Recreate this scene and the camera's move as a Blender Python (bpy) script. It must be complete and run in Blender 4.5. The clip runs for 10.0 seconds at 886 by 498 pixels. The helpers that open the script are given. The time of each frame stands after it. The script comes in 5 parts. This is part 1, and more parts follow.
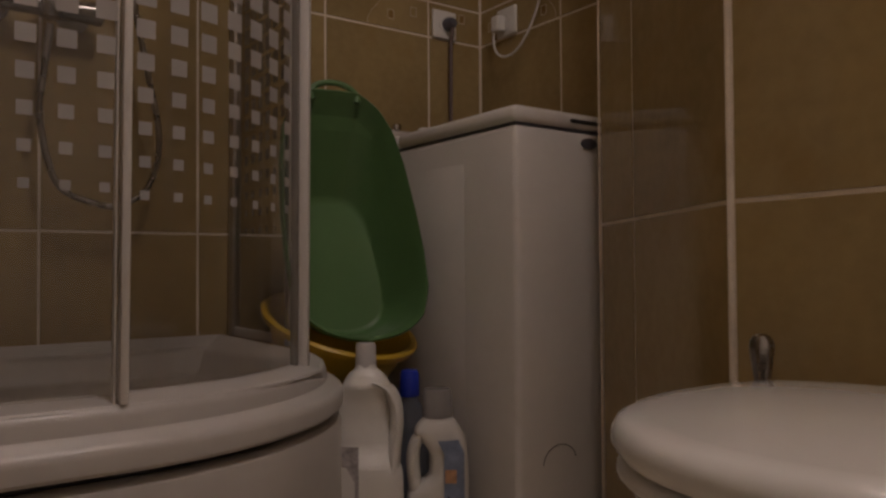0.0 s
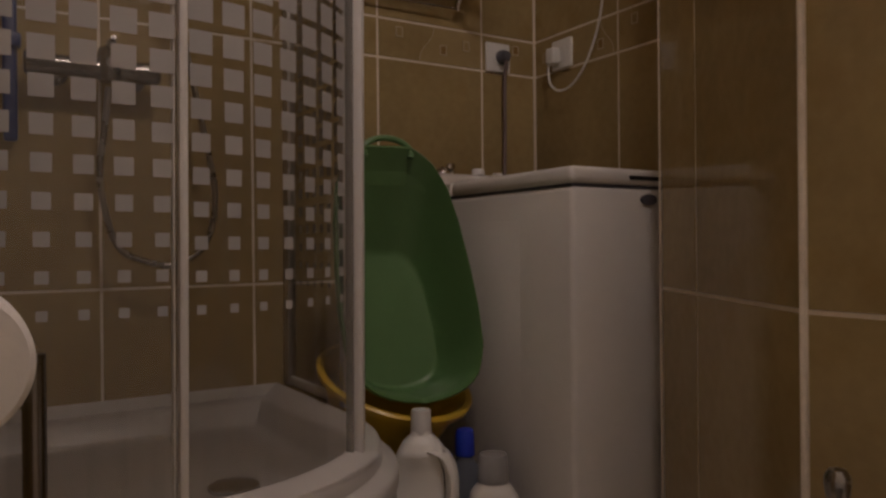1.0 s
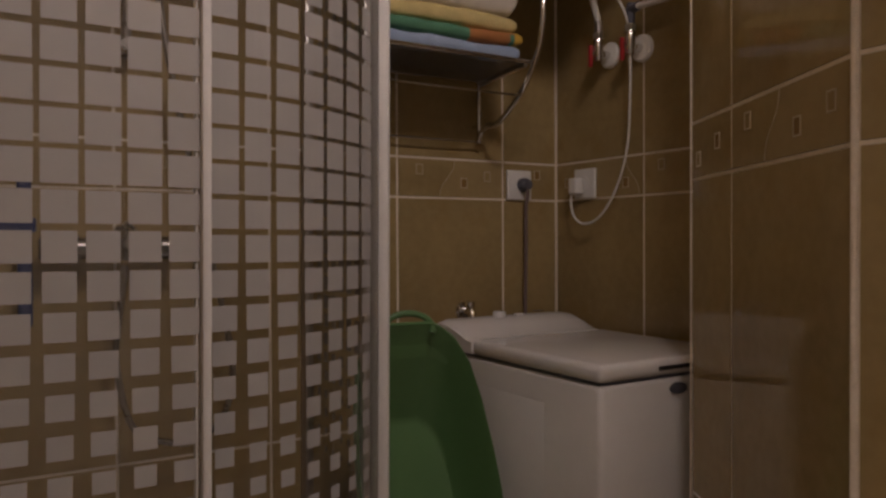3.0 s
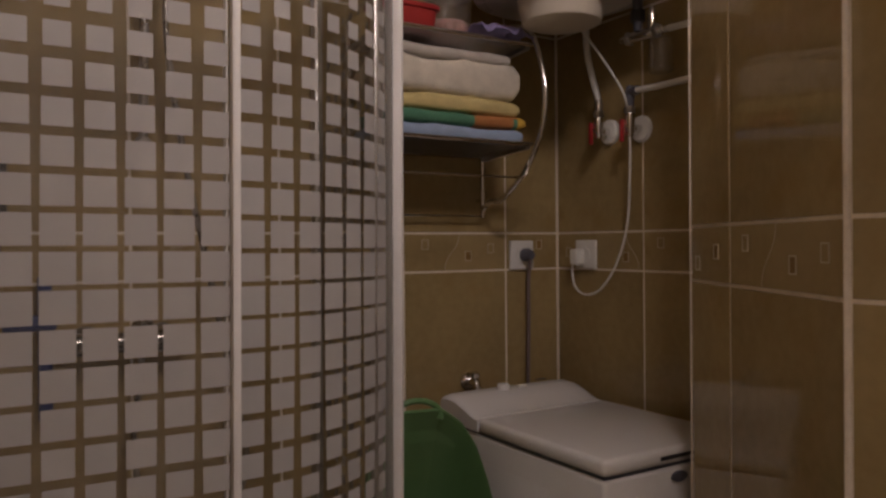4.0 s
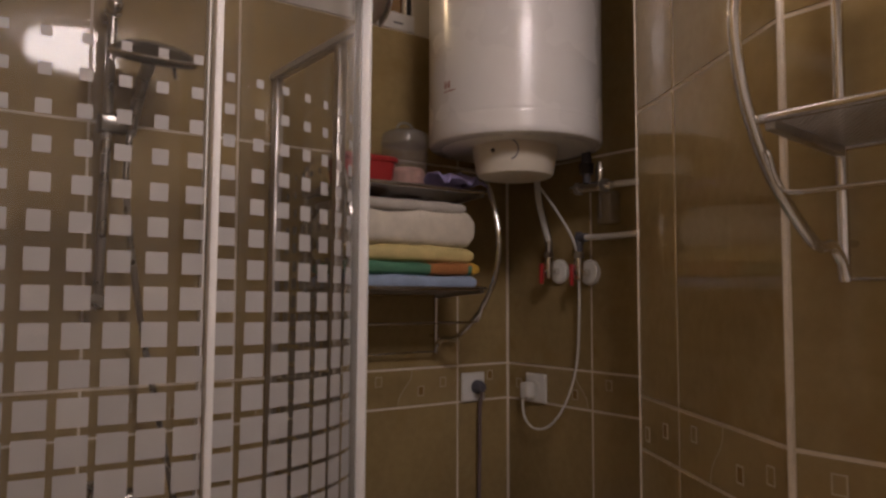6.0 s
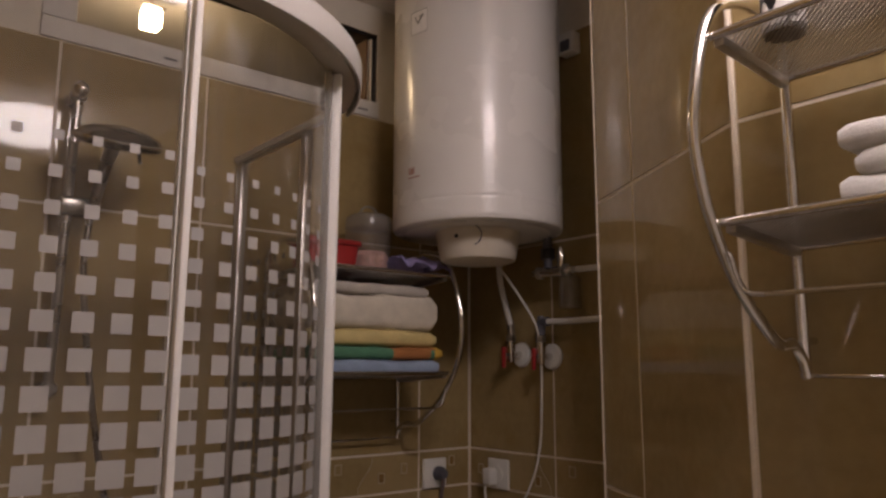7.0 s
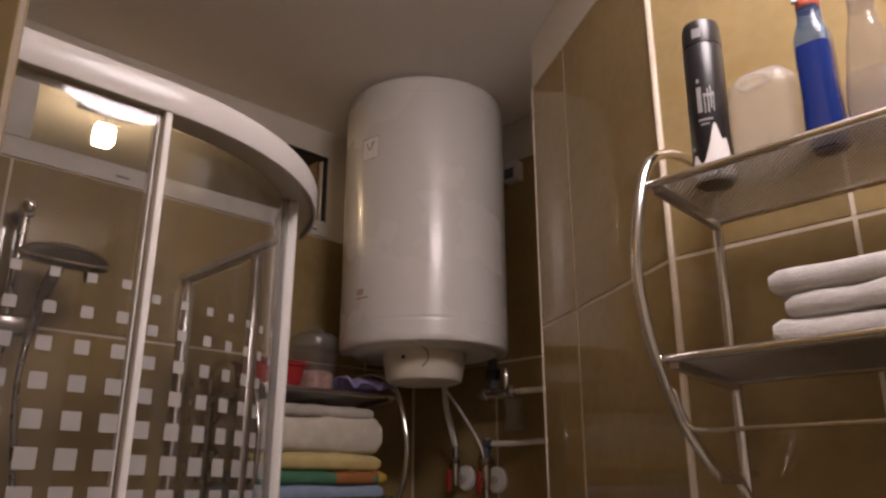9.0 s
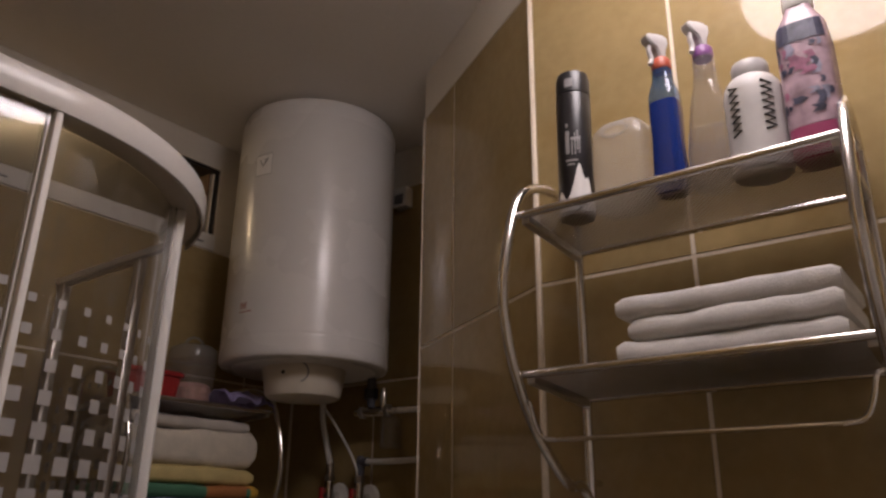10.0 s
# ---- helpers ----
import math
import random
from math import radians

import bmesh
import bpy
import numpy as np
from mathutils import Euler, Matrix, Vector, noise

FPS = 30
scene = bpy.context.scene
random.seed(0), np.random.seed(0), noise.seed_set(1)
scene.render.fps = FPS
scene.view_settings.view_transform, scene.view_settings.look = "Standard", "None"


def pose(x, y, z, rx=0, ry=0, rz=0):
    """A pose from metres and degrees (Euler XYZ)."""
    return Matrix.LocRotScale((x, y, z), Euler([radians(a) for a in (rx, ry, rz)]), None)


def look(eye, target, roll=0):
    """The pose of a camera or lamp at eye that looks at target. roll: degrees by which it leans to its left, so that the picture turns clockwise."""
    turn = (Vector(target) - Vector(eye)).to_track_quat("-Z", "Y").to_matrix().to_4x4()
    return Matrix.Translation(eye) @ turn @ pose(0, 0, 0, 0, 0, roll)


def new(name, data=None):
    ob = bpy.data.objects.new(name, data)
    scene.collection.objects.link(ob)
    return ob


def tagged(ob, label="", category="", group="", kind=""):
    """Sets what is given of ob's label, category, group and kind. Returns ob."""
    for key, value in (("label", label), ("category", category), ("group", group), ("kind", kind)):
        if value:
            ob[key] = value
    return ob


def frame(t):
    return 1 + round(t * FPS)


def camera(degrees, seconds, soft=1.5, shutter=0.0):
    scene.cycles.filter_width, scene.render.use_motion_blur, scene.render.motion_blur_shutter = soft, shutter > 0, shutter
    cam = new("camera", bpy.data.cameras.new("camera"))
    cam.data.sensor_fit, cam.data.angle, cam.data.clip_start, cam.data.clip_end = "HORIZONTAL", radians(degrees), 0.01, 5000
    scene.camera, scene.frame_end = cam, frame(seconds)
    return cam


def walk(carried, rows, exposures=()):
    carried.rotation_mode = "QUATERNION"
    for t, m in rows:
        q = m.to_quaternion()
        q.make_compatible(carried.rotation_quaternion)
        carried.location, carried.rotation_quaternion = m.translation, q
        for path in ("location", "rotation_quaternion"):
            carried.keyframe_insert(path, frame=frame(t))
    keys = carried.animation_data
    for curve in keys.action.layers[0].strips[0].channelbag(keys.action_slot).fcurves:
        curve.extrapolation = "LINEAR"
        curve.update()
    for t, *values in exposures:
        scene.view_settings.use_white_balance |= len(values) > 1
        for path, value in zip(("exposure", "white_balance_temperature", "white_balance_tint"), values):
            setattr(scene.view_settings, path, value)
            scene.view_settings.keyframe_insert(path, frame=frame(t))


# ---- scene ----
cam = camera(60.7, 10.0, soft=2.6)
PATH = [
    (0, (0.0, -0.007, 0.547), (1.167, 1.617, 0.594), -0.4),
    (0.5, (-0.008, -0.018, 0.616), (1.098, 1.648, 0.647), -0.5),
    (1, (0.007, 0.011, 0.711), (1.06, 1.712, 0.706), -0.6),
    (1.5, (0.025, 0.061, 0.809), (1.062, 1.771, 0.78), -0.5),
    (2, (0.029, 0.086, 0.911), (1.059, 1.799, 0.875), -0.3),
    (3.5, (-0.014, 0.045, 1.191), (1.02, 1.757, 1.172), -0.3),
    (4, (-0.038, 0.033, 1.28), (1.005, 1.74, 1.268), -0.5),
    (4.5, (-0.063, 0.021, 1.353), (0.989, 1.721, 1.349), -0.2),
    (5, (-0.08, 0.022, 1.416), (0.997, 1.707, 1.415), -0.1),
    (5.5, (-0.084, 0.019, 1.473), (1.039, 1.673, 1.52), 0.0),
    (7, (-0.104, 0.026, 1.535), (1.144, 1.557, 1.852), 0.1),
    (7.5, (-0.117, 0.023, 1.551), (1.158, 1.509, 1.959), -0.1),
    (8, (-0.126, 0.022, 1.557), (1.165, 1.47, 2.044), -0.2),
    (8.5, (-0.128, 0.018, 1.562), (1.177, 1.431, 2.111), -0.3),
    (9, (-0.14, 0.015, 1.558), (1.183, 1.391, 2.155), -0.1),
    (9.5, (-0.153, -0.001, 1.545), (1.23, 1.299, 2.176), 0.6),
    (10, (-0.171, -0.035, 1.526), (1.324, 1.115, 2.193), 0.6),
]
EXPOSURE = [(0, 0.21, 6800, 16), (2, 0.31, 6750, 16), (3.5, 0.36, 6500, 15), (5.5, 0.29, 6420, 15), (8, 0.20, 6400, 16), (9, 0.18, 6350, 16), (9.5, 0.10, 6300, 16), (10, -0.47, 6250, 14)]
walk(cam, [(t, look(eye, target, roll)) for t, eye, target, roll in PATH], EXPOSURE)

# ---- light ----
world = bpy.data.worlds.new("world")
world.use_nodes = True
world.node_tree.nodes["Background"].inputs[0].default_value = (0.9, 0.85, 0.8, 1)
world.node_tree.nodes["Background"].inputs[1].default_value = 0.02
scene.world = world
CEIL = 2.587
LAMP = (0.475, 0.10)
LAMP_COLOUR, LAMP_POWER = (1.0, 0.875, 0.84), 25.0
NEXT_COLOUR, NEXT_POWER = (1.0, 0.74, 0.44), 52.0


# ---- materials ----
def lin(c):
    return tuple(((v / 255 + 0.055) / 1.055) ** 2.4 if v > 10 else v / 255 / 12.92 for v in c)


def mat(name, colour, rough=0.5, metal=0.0, vary=0.08, scale=6.0, fine=60.0, bump=0.0, coat=0.0, random_tint=0.0, trans=0.0, sub=0.0, stain=None):
    """Principled surface with variation at two scales, optional bump, stains and per-object tint."""
    m = bpy.data.materials.new(name)
    m.use_nodes = True
    nt = m.node_tree
    b = nt.nodes["Principled BSDF"]
    co = nt.nodes.new("ShaderNodeTexCoord")
    n1 = nt.nodes.new("ShaderNodeTexNoise")
    n1.inputs["Scale"].default_value, n1.inputs["Detail"].default_value = scale, 4
    n2 = nt.nodes.new("ShaderNodeTexNoise")
    n2.inputs["Scale"].default_value, n2.inputs["Detail"].default_value = fine, 3
    for n in (n1, n2):
        nt.links.new(co.outputs["Object"], n.inputs["Vector"])
    add = nt.nodes.new("ShaderNodeMath")
    add.operation = "ADD"
    nt.links.new(n1.outputs[0], add.inputs[0])
    half = nt.nodes.new("ShaderNodeMath")
    half.operation = "MULTIPLY"
    half.inputs[1].default_value = 0.5
    nt.links.new(n2.outputs[0], half.inputs[0])
    nt.links.new(half.outputs[0], add.inputs[1])
    total = add.outputs[0]
    if random_tint:
        info = nt.nodes.new("ShaderNodeObjectInfo")
        rnd = nt.nodes.new("ShaderNodeMath")
        rnd.operation = "MULTIPLY_ADD"
        rnd.inputs[1].default_value = random_tint
        nt.links.new(info.outputs["Random"], rnd.inputs[0])
        nt.links.new(total, rnd.inputs[2])
        total = rnd.outputs[0]
    ramp = nt.nodes.new("ShaderNodeMapRange")
    ramp.inputs["From Min"].default_value, ramp.inputs["From Max"].default_value = 0.45, 1.05 + random_tint
    ramp.inputs["To Min"].default_value, ramp.inputs["To Max"].default_value = 1 - vary, 1 + vary
    nt.links.new(total, ramp.inputs["Value"])
    mul = nt.nodes.new("ShaderNodeVectorMath")
    mul.operation = "SCALE"
    mul.inputs[0].default_value = colour
    nt.links.new(ramp.outputs[0], mul.inputs["Scale"])
    out = mul.outputs[0]
    if stain:
        sc, amount, tone = stain
        n3 = nt.nodes.new("ShaderNodeTexNoise")
        n3.inputs["Scale"].default_value, n3.inputs["Detail"].default_value = sc, 6
        nt.links.new(co.outputs["Object"], n3.inputs["Vector"])
        r3 = nt.nodes.new("ShaderNodeMapRange")
        r3.inputs["From Min"].default_value, r3.inputs["From Max"].default_value = 0.52, 0.72
        r3.inputs["To Max"].default_value = amount
        nt.links.new(n3.outputs[0], r3.inputs["Value"])
        mx = nt.nodes.new("ShaderNodeMix")
        mx.data_type = "RGBA"
        mx.inputs["B"].default_value = (*tone, 1)
        nt.links.new(r3.outputs[0], mx.inputs["Factor"])
        nt.links.new(out, mx.inputs["A"])
        out = mx.outputs["Result"]
    nt.links.new(out, b.inputs["Base Color"])
    rr = nt.nodes.new("ShaderNodeMapRange")
    rr.inputs["To Min"].default_value, rr.inputs["To Max"].default_value = rough * 0.8, min(1, rough * 1.25)
    nt.links.new(n1.outputs[0], rr.inputs["Value"])
    nt.links.new(rr.outputs[0], b.inputs["Roughness"])
    b.inputs["Metallic"].default_value = metal
    b.inputs["Coat Weight"].default_value = coat
    b.inputs["Transmission Weight"].default_value = trans
    if sub:
        b.inputs["Subsurface Weight"].default_value = sub
        b.inputs["Subsurface Radius"].default_value = (0.01, 0.01, 0.01)
    if bump:
        bp = nt.nodes.new("ShaderNodeBump")
        bp.inputs["Strength"].default_value, bp.inputs["Distance"].default_value = bump, 0.002
        nt.links.new(n2.outputs[0], bp.inputs["Height"])
        nt.links.new(bp.outputs[0], b.inputs["Normal"])
    return m


def clear(name, tint, gloss=1.0, rough=0.02, solid=0.0, solid_colour=(0.8, 0.8, 0.8), drips=0.0):
    """Thin clear sheet: see-through with a Fresnel gloss, and a little solid film."""
    m = bpy.data.materials.new(name)
    m.use_nodes = True
    nt = m.node_tree
    nt.nodes.remove(nt.nodes["Principled BSDF"])
    out = nt.nodes["Material Output"]
    tr = nt.nodes.new("ShaderNodeBsdfTransparent")
    tr.inputs[0].default_value = (*tint, 1)
    di = nt.nodes.new("ShaderNodeBsdfDiffuse")
    di.inputs[0].default_value = (*solid_colour, 1)
    tl = nt.nodes.new("ShaderNodeBsdfTranslucent")
    tl.inputs[0].default_value = (*solid_colour, 1)
    body = nt.nodes.new("ShaderNodeMixShader")
    body.inputs[0].default_value = 0.4
    nt.links.new(di.outputs[0], body.inputs[1])
    nt.links.new(tl.outputs[0], body.inputs[2])
    film = nt.nodes.new("ShaderNodeMixShader")
    film.inputs[0].default_value = solid
    if drips:
        # dried water marks: long upright streaks and soft clouds
        co = nt.nodes.new("ShaderNodeTexCoord")
        st = nt.nodes.new("ShaderNodeMapping")
        st.inputs["Scale"].default_value = (60, 60, 2.2)
        nt.links.new(co.outputs["Object"], st.inputs["Vector"])
        ns = nt.nodes.new("ShaderNodeTexNoise")
        ns.inputs["Scale"].default_value, ns.inputs["Detail"].default_value = 1.0, 4
        nt.links.new(st.outputs[0], ns.inputs["Vector"])
        mr = nt.nodes.new("ShaderNodeMapRange")
        mr.inputs["From Min"].default_value, mr.inputs["From Max"].default_value = 0.48, 0.80
        mr.inputs["To Min"].default_value, mr.inputs["To Max"].default_value = solid, solid + drips
        nt.links.new(ns.outputs[0], mr.inputs["Value"])
        nt.links.new(mr.outputs[0], film.inputs[0])
    nt.links.new(tr.outputs[0], film.inputs[1])
    nt.links.new(body.outputs[0], film.inputs[2])
    gl = nt.nodes.new("ShaderNodeBsdfGlossy")
    gl.inputs["Roughness"].default_value = rough
    fr = nt.nodes.new("ShaderNodeLayerWeight")
    fr.inputs[0].default_value = 0.5
    p5 = nt.nodes.new("ShaderNodeMath")
    p5.operation = "POWER"
    p5.inputs[1].default_value = 5.0
    nt.links.new(fr.outputs["Facing"], p5.inputs[0])
    k = nt.nodes.new("ShaderNodeMath")
    k.operation = "MULTIPLY_ADD"
    k.inputs[1].default_value, k.inputs[2].default_value = 0.9 * gloss, 0.035 * gloss
    nt.links.new(p5.outputs[0], k.inputs[0])
    mix = nt.nodes.new("ShaderNodeMixShader")
    nt.links.new(k.outputs[0], mix.inputs[0])
    nt.links.new(film.outputs[0], mix.inputs[1])
    nt.links.new(gl.outputs[0], mix.inputs[2])
    nt.links.new(mix.outputs[0], out.inputs[0])
    return m


def glow(name, colour, power):
    m = bpy.data.materials.new(name)
    m.use_nodes = True
    b = m.node_tree.nodes["Principled BSDF"]
    b.inputs["Base Color"].default_value = (*colour, 1)
    b.inputs["Emission Color"].default_value = (*colour, 1)
    b.inputs["Emission Strength"].default_value = power
    return m


TILE = mat("ochre_glazed_tile", (0.328, 0.240, 0.112), rough=0.05, vary=0.26, scale=5, fine=42, bump=0.005, random_tint=0.2, stain=(10, 0.6, (0.27, 0.18, 0.07)))
BORDER = mat("sand_relief", (0.50, 0.41, 0.28), rough=0.5, vary=0.1, scale=9, fine=60)
TILE_LIGHT = mat("pale_ochre_inset", (0.355, 0.262, 0.128), rough=0.2, vary=0.12, scale=9, fine=60)
TILE.node_tree.nodes["Principled BSDF"].inputs["Specular IOR Level"].default_value = 0.38
TILE_DARK = mat("brown_inset", (0.26, 0.16, 0.06), rough=0.2, vary=0.12, scale=9, fine=60)
GROUT = mat("cream_grout", (0.74, 0.65, 0.53), rough=0.9, vary=0.15, scale=8, fine=120, bump=0.2, stain=(12, 0.3, (0.52, 0.42, 0.30)))
PLASTER = mat("cream_plaster", (0.70, 0.65, 0.57), rough=0.85, vary=0.05, scale=3, fine=90, bump=0.12)
# for the unseen walls: whiter than the plaster, to throw fill light back
BOUNCEWALL = mat("white_bounce_paint", (0.86, 0.83, 0.79), rough=0.85, vary=0.04, scale=3, fine=90, bump=0.1)
CEILING = mat("ceiling_paint", (0.86, 0.82, 0.77), rough=0.9, vary=0.04, scale=2, fine=80, bump=0.1)
# floor out of view, its pale tone chosen to send light upwards
FLOOR = mat("beige_bounce_floor", (0.62, 0.54, 0.42), rough=0.3, vary=0.2, scale=5, fine=40)
ACRYL = mat("white_acrylic", (0.50, 0.475, 0.45), rough=0.34, vary=0.04, scale=4, fine=30, coat=0.08, stain=(9, 0.12, (0.62, 0.56, 0.48)))
ENAMEL = mat("white_enamel", (0.74, 0.72, 0.70), rough=0.22, vary=0.02, scale=3, fine=30, coat=0.4)
HEATER = mat("lacquered_steel", (0.74, 0.72, 0.70), rough=0.26, vary=0.02, scale=3, fine=30, coat=0.2)
HEATER.node_tree.nodes["Principled BSDF"].inputs["Anisotropic"].default_value = 0.55
HEATER.node_tree.nodes["Principled BSDF"].inputs["Anisotropic Rotation"].default_value = 0.25
WHITEGOODS = mat("white_painted_steel", (0.74, 0.72, 0.70), rough=0.32, vary=0.03, scale=3, fine=50, bump=0.02)
PLASTIC = mat("white_plastic", (0.76, 0.74, 0.70), rough=0.35, vary=0.03, scale=5, fine=40)
CREAM = mat("cream_plastic", (0.70, 0.64, 0.54), rough=0.4, vary=0.03, scale=5, fine=40)
CERAMIC = mat("white_ceramic", (0.70, 0.69, 0.66), rough=0.08, vary=0.02, scale=3, fine=30, coat=0.5)
PROFILE = mat("white_aluminium", (0.70, 0.68, 0.655), rough=0.55, vary=0.04, scale=6, fine=60, stain=(20, 0.15, (0.5, 0.45, 0.4)))
CHROME = mat("chrome", (0.72, 0.70, 0.68), rough=0.14, metal=1.0, vary=0.08, scale=15, fine=90, stain=(30, 0.25, (0.45, 0.42, 0.38)))
WORN = mat("limescaled_chrome", (0.34, 0.32, 0.30), rough=0.27, metal=1.0, vary=0.2, scale=22, fine=120, stain=(35, 0.4, (0.34, 0.32, 0.30)))
SMOKED = mat("darkened_chrome", (0.20, 0.185, 0.17), rough=0.22, metal=1.0, vary=0.15, scale=18, fine=90)
RAIL = mat("glossy_white_aluminium", (0.60, 0.585, 0.565), rough=0.20, vary=0.03, scale=6, fine=60, coat=0.0, stain=(14, 0.12, (0.55, 0.50, 0.44)))
RAIL.node_tree.nodes["Principled BSDF"].inputs["Specular IOR Level"].default_value = 0.25
TRACK = mat("ivory_aluminium", (0.56, 0.52, 0.45), rough=0.4, vary=0.05, scale=6, fine=60)
DULL = mat("dull_chrome", (0.5, 0.48, 0.46), rough=0.32, metal=1.0, vary=0.15, scale=20, fine=90)
GREEN = mat("green_plastic", (0.098, 0.200, 0.077), rough=0.32, vary=0.06, scale=4, fine=60, bump=0.03)
YELLOW = mat("yellow_plastic", (0.62, 0.40, 0.03), rough=0.35, vary=0.06, scale=4, fine=60)
# black plastic parts, and the painted shade in the tray gap and at the window
BLACK = mat("black_plastic_and_shade", (0.015, 0.014, 0.016), rough=0.3, vary=0.1, scale=8, fine=60)
GREY = mat("grey_plastic", (0.09, 0.09, 0.11), rough=0.4, vary=0.08, scale=8, fine=60)
BLUE = mat("blue_plastic", (0.01, 0.035, 0.42), rough=0.3, vary=0.06, scale=6, fine=60)
RED = mat("red_plastic", (0.36, 0.028, 0.028), rough=0.35, vary=0.06, scale=6, fine=60)
SEAL = clear("clear_seal", (0.8, 0.8, 0.8), 1.5, 0.2, 0.4, (0.5, 0.48, 0.45))
GLASS = clear("shower_glass", (0.95, 0.95, 0.94), 1.0, 0.02, 0.022, (0.62, 0.58, 0.54), 0.07)
FROST = mat("frosted_print", (0.37, 0.352, 0.336), rough=0.55, vary=0.02, scale=8, fine=80)


# ---- mesh tools ----
def mesh_of(bm, name, material, smooth=True):
    data = bpy.data.meshes.new(name)
    bm.normal_update()
    bm.to_mesh(data)
    bm.free()
    for m in material if isinstance(material, (list, tuple)) else [material]:
        data.materials.append(m)
    if smooth:
        for p in data.polygons:
            p.use_smooth = True
        data.set_sharp_from_angle(angle=radians(38))
    return data


def part(name, bm, material, parent, label="", smooth=True):
    ob = new(name, mesh_of(bm, name, material, smooth))
    ob.parent = parent
    if label:
        ob["label"] = label
    return ob


def thing(name, label, category, at=(0, 0, 0), rz=0.0, group="", kind=""):
    ob = new(name)
    ob.empty_display_size = 0.02
    ob.matrix_basis = pose(*at, 0, 0, rz)
    return tagged(ob, label, category, group, kind)


def box(bm, lo, hi, bevel=0.0, seg=2, m=None):
    c = [(a + b) / 2 for a, b in zip(lo, hi)]
    s = [abs(b - a) for a, b in zip(lo, hi)]
    made = bmesh.ops.create_cube(bm, size=1.0, matrix=Matrix.Translation(c) @ Matrix.Diagonal((*s, 1)))
    vs = made["verts"]
    if bevel:
        es = list({e for v in vs for e in v.link_edges})
        r = bmesh.ops.bevel(bm, geom=es, offset=bevel, segments=seg, affect="EDGES", profile=0.5)
        vs = list({v for v in r["verts"]} | {v for v in vs if v.is_valid})
    if m is not None:
        bmesh.ops.transform(bm, matrix=m, verts=[v for v in vs if v.is_valid])
    return bm


def boxed(lo, hi, bevel=0.0, seg=2):
    return box(bmesh.new(), lo, hi, bevel, seg)


def lathe(bm, profile, n=40, m=None, caps=True, squash=1.0):
    """A turned body: profile of (radius, height)."""
    m = m or Matrix()
    rings = []
    for r, z in profile:
        rings.append([bm.verts.new(m @ Vector((r * math.cos(2 * math.pi * k / n), squash * r * math.sin(2 * math.pi * k / n), z))) for k in range(n)])
    for a, b in zip(rings, rings[1:]):
        for k in range(n):
            bm.faces.new((a[k], a[(k + 1) % n], b[(k + 1) % n], b[k]))
    if caps:
        bm.faces.new(rings[0][::-1])
        bm.faces.new(rings[-1])
    return bm


def loft(bm, loops, closed=True, caps=(False, False)):
    """Bands between loops of equal length."""
    rings = [[bm.verts.new(p) for p in loop] for loop in loops]
    n = len(rings[0])
    for a, b in zip(rings, rings[1:]):
        for k in range(n if closed else n - 1):
            bm.faces.new((a[k], a[(k + 1) % n], b[(k + 1) % n], b[k]))
    if caps[0]:
        bm.faces.new(rings[0][::-1])
    if caps[1]:
        bm.faces.new(rings[-1])
    bmesh.ops.recalc_face_normals(bm, faces=bm.faces[:])
    return bm


def smooth_path(points, steps=8):
    """A Catmull-Rom line through the points."""
    p = [Vector(q) for q in points]
    p = [2 * p[0] - p[1]] + p + [2 * p[-1] - p[-2]]
    out = []
    for i in range(1, len(p) - 2):
        for k in range(steps):
            t = k / steps
            a, b, c, d = p[i - 1 : i + 3]
            out.append(0.5 * ((2 * b) + (c - a) * t + (2 * a - 5 * b + 4 * c - d) * t * t + (3 * b - a - 3 * c + d) * t ** 3))
    out.append(p[-2])
    return out


def tube(bm, points, r, n=10, caps=True):
    """A round bar along a line of points."""
    p = [Vector(q) for q in points]
    loops, side = [], None
    for i, q in enumerate(p):
        d = (p[min(i + 1, len(p) - 1)] - p[max(i - 1, 0)]).normalized()
        if side is None:
            side = d.orthogonal().normalized()
        side = (side - d * side.dot(d)).normalized()
        up = d.cross(side)
        rr = r[i] if isinstance(r, (list, tuple)) else r
        loops.append([q + rr * (math.cos(2 * math.pi * k / n) * side + math.sin(2 * math.pi * k / n) * up) for k in range(n)])
    rings = [[bm.verts.new(v) for v in loop] for loop in loops]
    for a, b in zip(rings, rings[1:]):
        for k in range(n):
            bm.faces.new((a[k], a[(k + 1) % n], b[(k + 1) % n], b[k]))
    if caps:
        bm.faces.new(rings[0][::-1])
        bm.faces.new(rings[-1])
    return bm


def tubed(points, r, n=10):
    return tube(bmesh.new(), points, r, n)


def lathed(profile, n=40, m=None, squash=1.0):
    return lathe(bmesh.new(), profile, n, m, True, squash)


# ---- structure ----
LY, PX, BX, WX = 1.765, 1.417, 0.862, -0.09
PA, AB = Vector((1.125, 1.022, 0)), Vector((0.862, 0.562, 0))
Z_ROW = [0.053, 0.628, 1.207, 1.310, 1.882, 2.462]
SKIN = 0.0012


def slab(name, lo, hi, material, label, kind="structure", parent=None):
    ob = new(name, mesh_of(boxed(lo, hi), name, material, False))
    if parent:
        ob.parent = parent
    return tagged(ob, label, name.split("_")[0], "", kind)


slab("floor", (-1.3, -1.4, -0.1), (1.6, 1.9, 0.0), FLOOR, "unseen bathroom floor, pale beige to bounce light up")
slab("ceiling", (-1.3, -1.4, CEIL), (1.6, LY + 0.10, CEIL + 0.1), CEILING, "smooth off-white painted bathroom ceiling")

